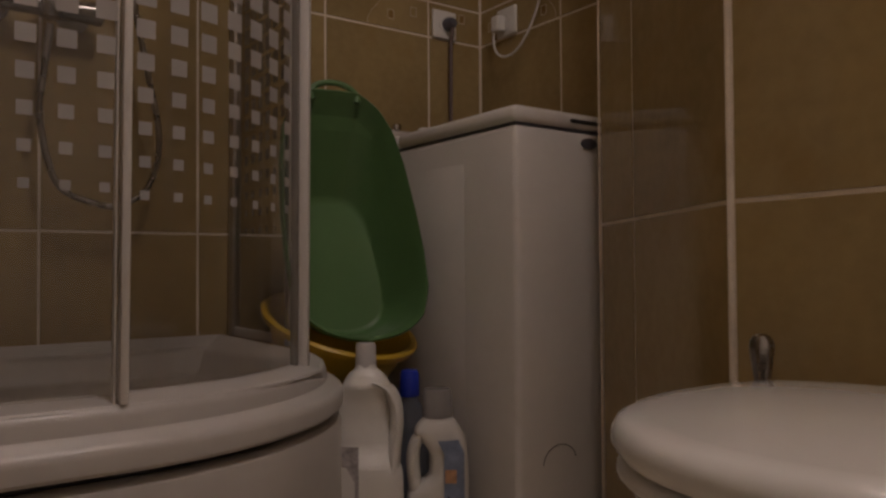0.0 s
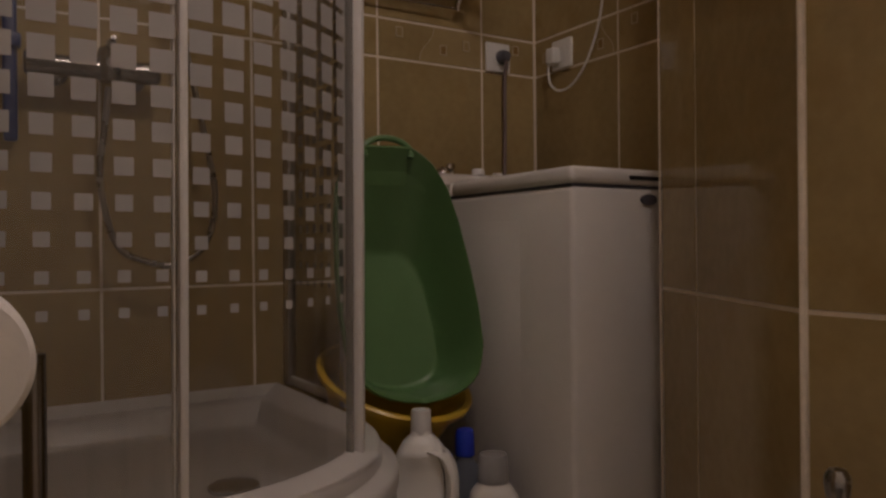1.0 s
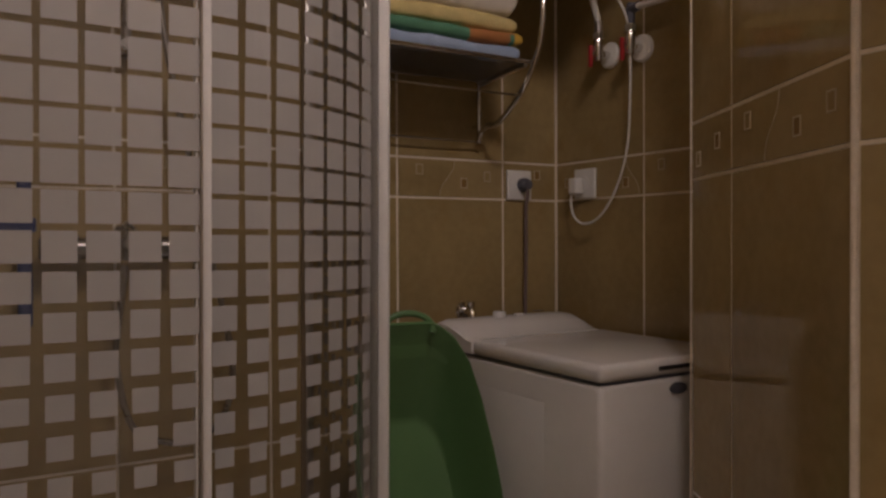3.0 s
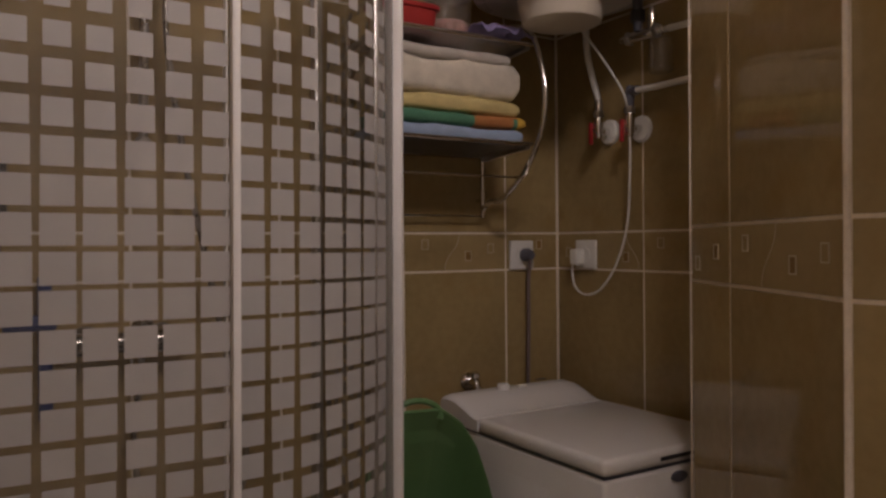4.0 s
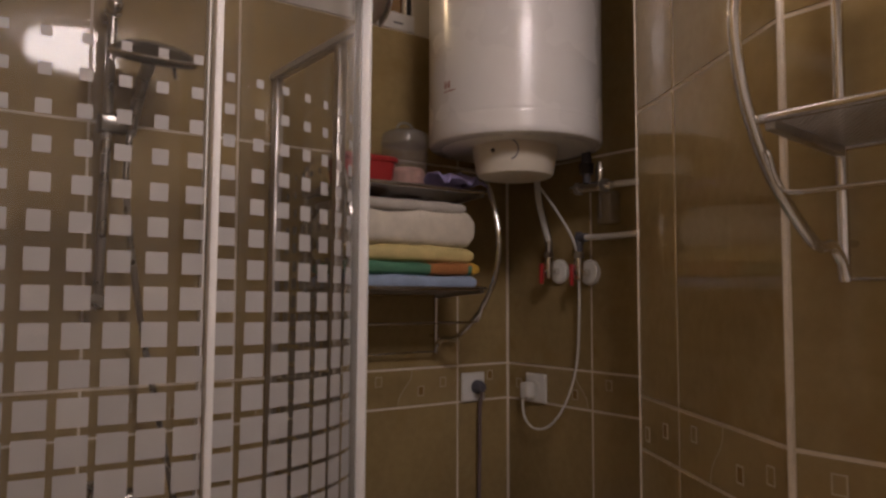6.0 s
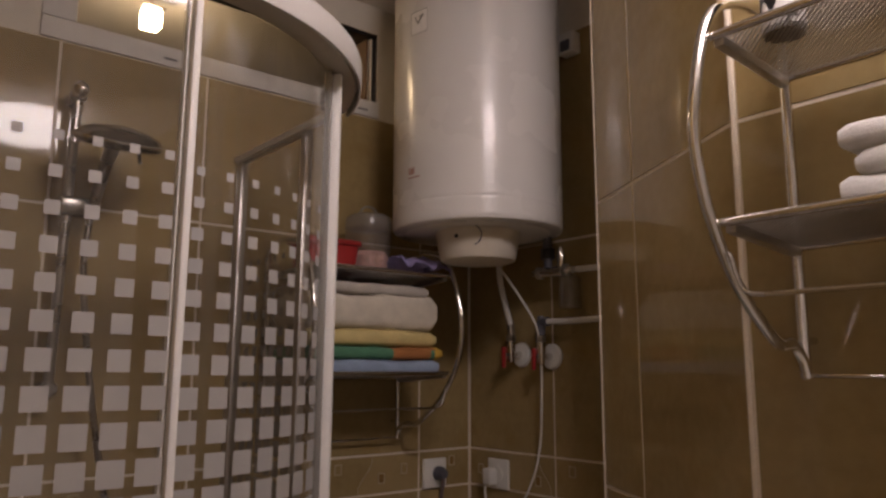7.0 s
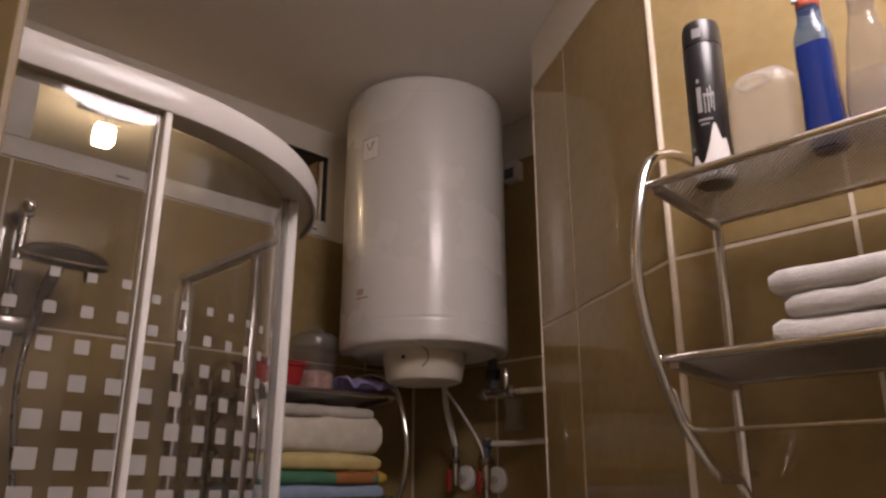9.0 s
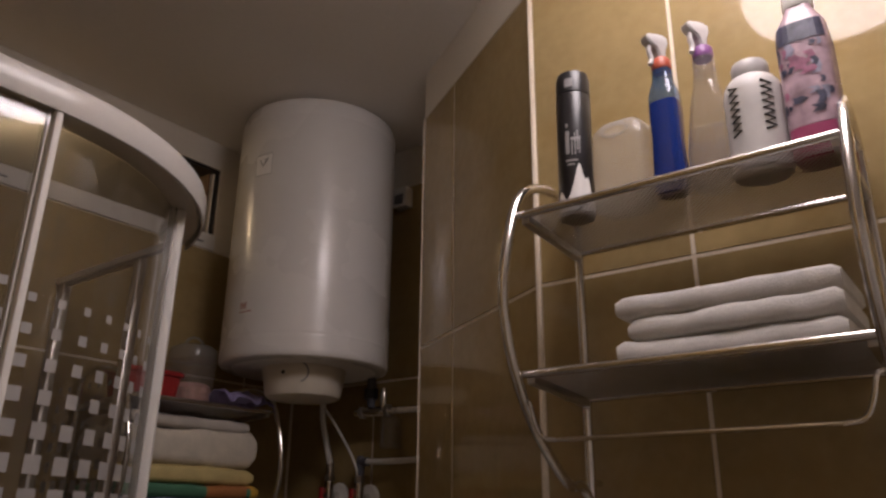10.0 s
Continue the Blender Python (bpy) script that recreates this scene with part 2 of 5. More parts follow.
# The wall with the high inner window: four blocks round the opening
WIN = (0.262, 1.066, 2.295, 2.503)
bm = bmesh.new()
g = LY + SKIN
box(bm, (WX - 0.1, g, 0), (PX + 0.1, LY + 0.1, WIN[2]))
box(bm, (WX - 0.1, g, WIN[3]), (PX + 0.1, LY + 0.1, CEIL))
box(bm, (WX - 0.1, g, WIN[2]), (WIN[0], LY + 0.1, WIN[3]))
box(bm, (WIN[1], g, WIN[2]), (PX + 0.1, LY + 0.1, WIN[3]))
wall_north = new("wall_north", mesh_of(bm, "wall_north", GROUT, False))
tagged(wall_north, "wall of tall ochre tiles with cream grout behind the shower", "wall", "", "structure")
wall_east = slab("wall_east", (PX + SKIN, 0.5, 0), (PX + 0.12, LY + 0.1, CEIL), GROUT, "ochre tiled niche wall with water valves")

# The boxed-in shaft with its slanted face, and the wall that goes on from it
bm = bmesh.new()
nA = Vector((-(AB - PA).y, (AB - PA).x, 0)).normalized()
if nA.x > 0:
    nA = -nA
plan = [PA - nA * SKIN, AB - nA * SKIN, Vector((0.95, 0.50, 0)), Vector((1.43, 0.50, 0)), Vector((1.43, 1.018, 0))]
loft(bm, [[v + Vector((0, 0, z)) for v in plan] for z in (0, CEIL)], True, (True, True))
wall_shaft = new("wall_shaft", mesh_of(bm, "wall_shaft", GROUT, False))
tagged(wall_shaft, "slanted ochre tiled pipe shaft with cream grout", "wall", "", "structure")
wall_side = slab("wall_side", (BX + SKIN, -1.4, 0), (BX + 0.1, AB.y - 0.002, CEIL), GROUT, "ochre tiled wall that carries the chrome rack")
wall_west = slab("wall_west", (WX - 0.1, 0.26 + SKIN, 0), (WX - SKIN, LY + 0.1, CEIL), GROUT, "ochre tiled wall end beside the shower")
slab("wall_recess", (-1.3, 0.26 + SKIN, 0), (WX - 0.1, 0.36, CEIL), BOUNCEWALL, "plain unseen wall behind the shower wall, white to bounce light")
slab("wall_south", (-1.3, -1.5, 0), (1.0, -1.4, CEIL), BOUNCEWALL, "plain unseen wall behind the viewer, white to bounce light")
slab("wall_entry", (-1.4, -1.5, 0), (-1.3, 0.4, CEIL), BOUNCEWALL, "plain unseen wall of the entry, white to bounce light")
# plaster above the tiling
for nm, lo, hi in (("plaster_band", (WX, LY, 2.247), (WIN[0] - 0.07, g, CEIL)), ("plaster_band", (WIN[1], LY, 2.247), (PX, g, CEIL)), ("plaster_band", (WIN[0] - 0.07, LY, WIN[3]), (WIN[1], g, CEIL)), ("plaster_band", (PX, 1.020, 2.462), (PX + SKIN, LY, CEIL)), ("plaster_band", (BX, -1.4, 2.462), (BX + SKIN, AB.y, CEIL))):
    slab(nm, lo, hi, PLASTER, "painted plaster strip between tiling and ceiling")
bm = bmesh.new()
pl = [PA + nA * 0, AB + nA * 0, AB - nA * SKIN, PA - nA * SKIN]
loft(bm, [[v + Vector((0, 0, z)) for v in pl] for z in (2.462, CEIL - 0.001)], True, (True, True))
tagged(new("plaster_band", mesh_of(bm, "plaster_band", PLASTER, False)), "painted plaster strip between tiling and ceiling", "plaster", "", "structure")

# the next room behind the high window
slab("next_room_wall", (-0.6, 3.4, 0), (2.2, 3.5, 2.6), PLASTER, "cream wall of the next room")
slab("next_room_wall", (-0.7, LY + 0.1, 0), (-0.6, 3.5, 2.6), PLASTER, "cream wall of the next room")
slab("next_room_wall", (2.2, LY + 0.1, 0), (2.3, 3.5, 2.6), PLASTER, "cream wall of the next room")
slab("next_room_ceiling", (-0.7, LY + 0.1, 2.585), (2.3, 3.5, 2.68), CEILING, "ceiling of the next room")
slab("next_room_floor", (-0.7, LY + 0.1, -0.1), (2.3, 3.5, 0), FLOOR, "floor of the next room")

# the window
window_1 = thing("window_1", "low white-framed inner window high under the ceiling", "window", kind="structure")
part("window_frame", boxed((WIN[0] - 0.07, LY - 0.006, 2.247), (WIN[1] + 0.004, g - 0.001, WIN[2]), 0.002), PROFILE, window_1, "white painted lower frame")
part("window_frame", boxed((WIN[0] - 0.07, LY - 0.006, WIN[2] + 0.001), (WIN[0], g - 0.001, WIN[3] + 0.03), 0.002), PROFILE, window_1, "white painted upright frame")
WOOD = mat("brown_wood_edge", (0.16, 0.09, 0.04), rough=0.5, vary=0.2, scale=10, fine=70)
# the rail track's shadow line, put in as a black strip along the top
part("window_frame", boxed((WIN[0], LY + 0.004, WIN[3] - 0.010), (WIN[1], LY + 0.09, WIN[3] - 0.0005)), BLACK, window_1, "black strip drawn as the shadow line of the shower rail")
for k, mm in enumerate((BLACK, PLASTER, WOOD)):
    part("window_frame", boxed((WIN[1] - 0.006 - k * 0.009, LY + 0.004 + k * 0.01, WIN[2] + 0.002), (WIN[1] - 0.0005 - k * 0.009, LY + 0.09, WIN[3] - 0.011)), mm, window_1, "narrow upright sash edge")
part("pane", boxed((WIN[0] + 0.001, LY + 0.05, WIN[2] + 0.001), (WIN[1] - 0.03, LY + 0.054, WIN[3] - 0.011)), clear("window_glass", (0.97, 0.96, 0.93), 0.2), window_1)
part("window_latch", boxed((0.455, LY - 0.010, 2.263), (0.487, LY - 0.0055, 2.2665), 0.001), GREY, window_1, "thin grey latch slot")
part("window_latch", boxed((1.00, LY - 0.010, 2.263), (1.03, LY - 0.0055, 2.2665), 0.001), GREY, window_1, "thin grey latch slot")


# ---- shower ----
QX, QY, TOPZ = 0.205, 1.335, 2.04


def bow(r, a0=0.0, a1=90.0, n=24, z=0.0, flat=None, back=None):
    """Plan line of the rounded front: flat stretch from the west wall, arc, flat stretch to the north wall."""
    out = []
    if flat is not None:
        out += [Vector((flat + (QX - flat) * k / 6, QY - r, z)) for k in range(6)]
    for k in range(n + 1):
        a = radians(a0 + (a1 - a0) * k / n)
        out.append(Vector((QX + r * math.sin(a), QY - r * math.cos(a), z)))
    if back is not None:
        out += [Vector((QX + r, QY + (back - QY) * k / 4, z)) for k in range(1, 5)]
    return out


def bow_band(section, a0=0.0, a1=90.0, flat=None, back=None, n=24):
    """A closed section of (radius, height) swept along the front."""
    bm = bmesh.new()
    loops = [bow(r, a0, a1, n, z, flat, back) for r, z in section]
    stations = list(zip(*loops))
    loft(bm, stations, True, (True, True))
    return bm


def rect(r0, r1, z0, z1):
    return [(r0, z0), (r1, z0), (r1, z1), (r0, z1)]


tray = thing("shower_tray", "white acrylic quadrant shower tray with high rounded rim", "shower tray", (0, 0, 0))


def tray_loop(r, inset, z, n=32):
    line = bow(r, 0, 90, n, z, WX + 0.002 + inset, LY - 0.002 - inset) + [Vector((WX + 0.002 + inset, LY - 0.002 - inset, z))]
    if inset:
        # the ledge along the walls lies lower than the front rim
        for p in line:
            p.z -= 0.026 * max(0.0, min(1.0, (p.y - 1.15) / 0.45)) * max(0.0, min(1.0, (z - 0.30) / 0.08))
    return line


bm = bmesh.new()
loft(bm, [tray_loop(r, i, z) for r, i, z in [(0.424, 0, 0.318), (0.447, 0, 0.320), (0.452, 0, 0.325), (0.4525, 0, 0.342), (0.450, 0, 0.350), (0.444, 0, 0.355), (0.431, 0, 0.359), (0.426, 0, 0.363), (0.424, 0, 0.379), (0.421, 0, 0.387), (0.415, 0, 0.391), (0.381, 0.01, 0.392), (0.371, 0.022, 0.390), (0.363, 0.034, 0.381), (0.348, 0.05, 0.328), (0.333, 0.066, 0.311), (0.313, 0.09, 0.304), (0.20, 0.2, 0.301)]], True, (False, True))
part("basin", bm, ACRYL, tray)
part("skirt", bow_band([(0.418, 0.003), (0.445, 0.003), (0.449, 0.010), (0.449, 0.292), (0.446, 0.303), (0.435, 0.308), (0.418, 0.308)], flat=WX + 0.002, back=LY - 0.002), ACRYL, tray, "curved white skirt panel under the rim")
# solid black band that gives the gap under the rim its shade
part("gap_shade", bow_band(rect(0.375, 0.416, 0.002, 0.319), flat=WX + 0.002, back=LY - 0.002), BLACK, tray, "black band behind the skirt, standing in for the gap's shade")
part("drain", lathed([(0.043, 0.302), (0.043, 0.308), (0.038, 0.311), (0.012, 0.312)], 24, Matrix.Translation((0.38, 1.30, 0))), DULL, tray, "round metal drain cover")

cabin = thing("shower_enclosure", "rounded glass shower enclosure with white aluminium profiles", "shower enclosure", (0, 0, 0))
# the cabin hangs a little out of plumb and its centre sits behind that of the tray
QY = 1.355
cabin.matrix_basis = Matrix.Translation((0, 0, 0.392)) @ pose(0, 0, 0, 0, 0.46, 0) @ Matrix.Translation((0, 0, -0.392))
RG, RF, A1D, A2D = 0.405, 0.432, 0.7, 48.9
part("top_rail", bow_band([(0.4425, 2.030), (0.4460, 2.030), (0.4475, 2.034), (0.4480, 2.068), (0.4465, 2.0725), (0.442, 2.074), (0.393, 2.073), (0.388, 2.068), (0.388, 2.046), (0.4425, 2.046)], a1=76.0, flat=WX + 0.012, n=40), RAIL, cabin, "wide white curved top rail with a lip")
part("side_rail", bow_band([(0.426, 2.046), (0.440, 2.046), (0.440, 2.060), (0.426, 2.060)], a0=76.2, back=LY - 0.003, n=10), RAIL, cabin, "slim rail over the side panel")
part("rail_track", bow_band([(0.391, 2.045), (0.391, 2.037), (0.394, 2.035), (0.435, 2.035), (0.438, 2.038), (0.438, 2.045)], a1=76.0, flat=WX + 0.012, n=40), TRACK, cabin, "ivory running track under the rail")
part("bottom_rail", bow_band([(0.392, 0.390), (0.440, 0.390), (0.438, 0.393), (0.400, 0.401), (0.393, 0.401)], a1=A2D + 1.5, flat=WX + 0.012, n=40), ACRYL, cabin, "low white curved bottom rail")


def post(angle, r, w, d, name="door_profile", label="slim white upright door profile", z0=0.393, z1=2.034, mm=None):
    a = radians(angle)
    m = Matrix.Translation((QX + r * math.sin(a), QY - r * math.cos(a), 0)) @ Matrix.Rotation(a, 4, "Z")
    part(name, box(bmesh.new(), (-w / 2, -d / 2, z0), (w / 2, d / 2, z1), 0.003, 2, m), mm or PROFILE, cabin, label)


post(A1D, 0.436, 0.0105, 0.016)
post(A1D - 1.2, 0.429, 0.004, 0.010, "door_seal", "pale magnetic door seal")
post(A2D, 0.410, 0.013, 0.018)
post(A2D - 1.9, 0.400, 0.010, 0.012, "door_seal", "clear grey door seal", mm=SEAL)
SIDE_X, SIDE_Y = 0.646, 1.425
for y0, y1, lab in ((LY - 0.034, LY - 0.003, "upright wall profile"), (SIDE_Y - 0.012, SIDE_Y + 0.010, "upright front profile of the side panel")):
    part("wall_profile", boxed((SIDE_X - 0.010, y0, 0.393), (SIDE_X + 0.010, y1, 2.050), 0.003), DULL, cabin, lab)
for z0, z1 in ((0.393, 0.414), (2.040, 2.050)):
    part("panel_rail", boxed((SIDE_X - 0.005, SIDE_Y + 0.011, z0), (SIDE_X + 0.005, LY - 0.035, z1), 0.002), PROFILE if z0 < 1 else DULL, cabin, "rail of the fixed side panel")
part("wall_profile", boxed((WX + 0.006, QY - 0.443, 0.407), (WX + 0.03, QY - 0.414, 2.029), 0.003), PROFILE, cabin, "upright wall profile")

PITCH, ROWS_N, Z0 = 0.0411, 29, 0.637


def fill(row):
    """Share of the pitch that a printed square takes: small at both ends, nearly closed in the middle."""
    u = abs(row - (ROWS_N - 1) / 2) / ((ROWS_N - 1) / 2)
    return 0.865 - 0.585 * u ** 1.5


def pane(name, line_r, arcs, label, low=Z0, step=PITCH):
    """A bent pane and its printed squares; arcs gives the stretch along the front in metres from the start of the arc."""
    s0, s1, first = arcs
    n = max(6, int((s1 - s0) / 0.015))

    def at(s, r, z):
        if s < 0:
            return Vector((QX + s, QY - r, z))
        a = s / line_r
        if a > math.pi / 2:
            return Vector((QX + r, QY + (s - line_r * math.pi / 2), z))
        return Vector((QX + r * math.sin(a), QY - r * math.cos(a), z))

    bm = bmesh.new()
    loops = [[at(s0 + (s1 - s0) * k / n, line_r + dr, z) for dr, z in ((-0.0025, 0.404), (0.0025, 0.404), (0.0025, 2.029), (-0.0025, 2.029))] for k in range(n + 1)]
    loft(bm, loops, True, (True, True))
    ob = part("glass_pane", bm, GLASS, cabin, label)
    ob.visible_shadow = False
    bm = bmesh.new()
    columns = [first + c * step for c in range(-12, 12) if s0 + 0.016 < first + c * step < s1 - 0.014]
    for sc in columns:
        for q in range(ROWS_N):
            w = PITCH * fill(q) / 2
            z = low + q * PITCH
            loops = [[at(sc + w * u, line_r + 0.0028 + e, z + w * v) for u in (-1, -0.33, 0.33, 1)] for e, v in ((0, -1), (0.0005, -1), (0.0005, 1), (0, 1))]
            loft(bm, loops, False)
    pr = part("square_print", bm, FROST, ob, "rows of small white frosted squares, largest at mid height", False)
    pr["kind"] = "stuff"
    return ob


s1 = RF * radians(A1D)
s2 = RG * radians(A2D)
pane("front", RF, (WX + 0.031 - QX, s1 - 0.006, -0.017), "clear glass with white frosted squares", 0.642)
pane("door", RG - 0.008, (s1 - 0.003, s2 - 0.008, 0.036), "curved clear glass door with white frosted squares", 0.639, 0.0424)
RS = SIDE_X - QX
pane("side", RS, (RS * math.pi / 2 + SIDE_Y - QY + 0.011, RS * math.pi / 2 + LY - 0.035 - QY, RS * math.pi / 2 + SIDE_Y - QY + 0.05), "clear glass side panel with white frosted squares")

# ---- water heater ----
BC = Vector((1.178, 1.458, 0))
boiler = thing("water_heater", "tall white cylindrical electric water heater hung under the ceiling", "water heater", (BC.x, BC.y, 0.017))
part("body", lathed([(0.190, 1.862), (0.208, 1.863), (0.2155, 1.866), (0.2185, 1.872), (0.2185, 1.880), (0.2185, 1.910), (0.2185, 1.9160), (0.2180, 1.9175), (0.2180, 1.919), (0.2185, 1.9205), (0.2185, 1.927), (0.2185, 1.94), (0.2185, 2.48), (0.2185, 2.499), (0.2185, 2.505), (0.2181, 2.507), (0.2181, 2.509), (0.2185, 2.511), (0.2185, 2.518), (0.218, 2.540), (0.212, 2.556), (0.19, 2.565), (0.05, 2.569)], 72), HEATER, boiler)
part("base_cap", lathed([(0.188, 1.8625), (0.180, 1.860), (0.120, 1.8585), (0.05, 1.858)], 48), PLASTIC, boiler, "slightly domed grey-white underside")
cap = part("control_cover", lathed([(0.107, 1.866), (0.105, 1.845), (0.096, 1.796), (0.092, 1.788), (0.082, 1.784), (0.03, 1.7825)], 48, Matrix.Translation((-0.026, -0.030, 0))), CREAM, boiler, "cream tapered control cover")
view = Vector((-0.69, -0.72, 0))
side = Vector((0.72, -0.69, 0))


def on_cap(s, z, out=0.001):
    r = 0.1048 - 0.008 * (1.845 - z) / 0.045 + out
    a = s / 0.1
    d = view * math.cos(a) + side * math.sin(a)
    return Vector((-0.026, -0.030, z)) + d * r


part("pilot_light", tubed([on_cap(-0.048, 1.838), on_cap(-0.048, 1.838, 0.003)], 0.005, 12), BLACK, cap, "small dark pilot light")
part("dial", tubed([on_cap(-0.012 + 0.024 * math.cos(a), 1.838 + 0.024 * math.sin(a)) for a in [radians(-70 + 140 * k / 16) for k in range(17)]], 0.0016, 6), GREY, cap, "dark half-ring of the temperature dial")


def on_body(s, z, out=0.0004):
    a = s / 0.2185
    d = view * math.cos(a) + side * math.sin(a)
    return d * (0.2185 + out) + Vector((0, 0, z))


def body_patch(s0, s1_, z0, z1, out=0.0006):
    bm = bmesh.new()
    loft(bm, [[on_body(s0 + (s1_ - s0) * k / 6, z, out) for k in range(7)] for z in (z0, z1)], False)
    return bm


STICK = mat("printed_sticker", (0.84, 0.82, 0.80), rough=0.4, vary=0.03)
INK = mat("grey_ink", (0.16, 0.15, 0.15), rough=0.5, vary=0.05)
REDINK = mat("red_ink", (0.34, 0.10, 0.07), rough=0.5, vary=0.05)
stk = part("sticker", body_patch(-0.176, -0.118, 2.340, 2.400), STICK, boiler, "small white sticker with a grey mark")
for s0, s1_, z0, z1 in ((-0.175, -0.119, 2.3985, 2.400), (-0.175, -0.119, 2.340, 2.3415), (-0.175, -0.1738, 2.342, 2.398), (-0.1202, -0.119, 2.342, 2.398)):
    part("print_mark", body_patch(s0, s1_, z0, z1, 0.0012), INK, stk)
part("print_mark", tubed([on_body(-0.160, 2.385, 0.001), on_body(-0.150, 2.366, 0.001), on_body(-0.133, 2.388, 0.001)], 0.0014, 6), INK, stk)
part("print_mark", tubed([on_body(-0.146, 2.386, 0.001), on_body(-0.138, 2.380, 0.001)], 0.0014, 6), INK, stk)
for k in range(5):
    part("print_mark", body_patch(-0.181 + k * 0.0045, -0.178 + k * 0.0045, 1.985, 1.985 + (0.014 if k % 2 else 0.018)), REDINK, boiler, "small reddish maker's mark")
part("print_mark", body_patch(-0.183, -0.143, 1.976, 1.979), REDINK, boiler, "small reddish maker's mark")
part("wall_bracket", boxed((PX - BC.x - 0.034, -0.158, 2.37), (PX - BC.x - 0.001, -0.108, 2.43), 0.003), PLASTIC, boiler, "white bracket on the wall")
part("bracket_hook", boxed((PX - BC.x - 0.040, -0.150, 2.376), (PX - BC.x - 0.035, -0.118, 2.406), 0.002), GREY, boiler, "dark hook on the bracket")
part("wall_bracket", boxed((0.10, 0.06, 2.2), (0.16, LY - BC.y - 0.001, 2.26), 0.002), PLASTIC, boiler, "hidden hanging bracket")

# ---- washing machine ----
wm = thing("washing_machine", "narrow white top-loading washing machine standing in the niche", "washing machine", (0.968, 1.098, 0))
W, D, H = 0.405, 0.605, 0.827
part("cabinet", boxed((0.004, 0.004, 0.012), (W - 0.004, D, H), 0.012, 3), WHITEGOODS, wm)
part("side_panel", boxed((0.0036, 0.17, 0.10), (0.006, 0.47, 0.765), 0.0010), WHITEGOODS, wm, "raised side panel field")
part("lid_gap", boxed((0.007, 0.007, H - 0.002), (W - 0.007, D - 0.004, H + 0.004)), GREY, wm, "dark seam under the lid")
bm = boxed((0.0, 0.0, H + 0.003), (W, 0.43, H + 0.038), 0.013, 4)
part("lid", bm, ENAMEL, wm, "smooth white lid")
bm = bmesh.new()
prof = [(0.431, 0.005), (0.431, 0.038), (0.455, 0.041), (0.495, 0.058), (0.535, 0.071), (0.575, 0.073), (0.597, 0.066), (0.600, 0.055), (0.600, 0.005)]
loft(bm, [[Vector((x, y, H + 0.005 + (z - 0.005) * (0.82 + 0.18 * k))) for y, z in prof] for x, k in [(0.0, 0.0), (0.006, 0.5), (0.02, 0.9), (0.06, 1), (W - 0.06, 1), (W - 0.02, 0.9), (W - 0.006, 0.5), (W, 0.0)]], True, (True, True))
part("control_panel", bm, ENAMEL, wm, "raised rounded control panel")
part("knob", lathed([(0.017, 0), (0.017, 0.012), (0.014, 0.016), (0.004, 0.017)], 24, Matrix.Translation((0.16, 0.545, H + 0.071))), ENAMEL, wm, "white programme knob")
part("button", boxed((0.21, 0.538, H + 0.071), (0.235, 0.552, H + 0.078), 0.002), PLASTIC, wm, "white push button")
part("display", boxed((0.305, 0.585, H + 0.0755), (0.335, 0.595, H + 0.0772)), BLACK, wm, "small dark display slot")
part("handle_slot", box(bmesh.new(), (0.150, -0.0015, H + 0.014), (0.26, 0.012, H + 0.024), 0.003), BLACK, wm, "dark handle recess in the lid edge")
part("lock_opening", lathed([(0.018, -0.001), (0.018, 0.004), (0.012, 0.004)], 24, Matrix.Translation((0.207, 0.0035, H - 0.024)) @ Matrix.Rotation(radians(90), 4, "X") @ Matrix.Diagonal((1.25, 0.62, 1, 1))), GREY, wm, "dark oval recess below the lid")
ring = [Vector((0.115 + 0.045 * math.cos(a), 0.003, 0.152 + 0.036 * math.sin(a))) for a in [2 * math.pi * k / 32 for k in range(33)]]
part("filter_flap", tubed(ring[1:17], 0.0009, 6), GREY, wm, "round filter flap outline")
for x in (0.05, W - 0.05):
    for y in (0.05, D - 0.05):
        part("foot", lathed([(0.018, 0.0), (0.018, 0.012), (0.01, 0.013)], 16, Matrix.Translation((x, y, 0))), BLACK, wm)

# ---- toilet ----
toilet = thing("toilet", "white ceramic toilet with a thick closed lid", "toilet", (0.862, 0.258, 0), 0)


def lid_loop(front, back, half, z, n=48):
    """Egg outline, front towards the room."""
    out = []
    for k in range(n):
        a = 2 * math.pi * k / n
        c, s = math.cos(a), math.sin(a)
        if c > 0:
            x = front * c
            y = half * math.copysign(abs(s) ** 0.92, s)
        else:
            x = back * -(abs(c) ** 0.6)
            y = half * math.copysign(abs(s) ** 0.75, s)
        out.append(Vector((-0.27 - x, y, z)))
    return out


bm = bmesh.new()
loft(bm, [lid_loop(0.10 + 0.075 * k, 0.09 + 0.09 * k, h, z) for k, h, z in [(0.05, 0.095, 0.0), (0.0, 0.085, 0.10), (0.2, 0.105, 0.2), (0.7, 0.16, 0.31), (0.95, 0.182, 0.36), (1.0, 0.186, 0.375), (0.9, 0.17, 0.378)]], True, (True, True))
part("bowl", bm, CERAMIC, toilet)
LZ = 0.432
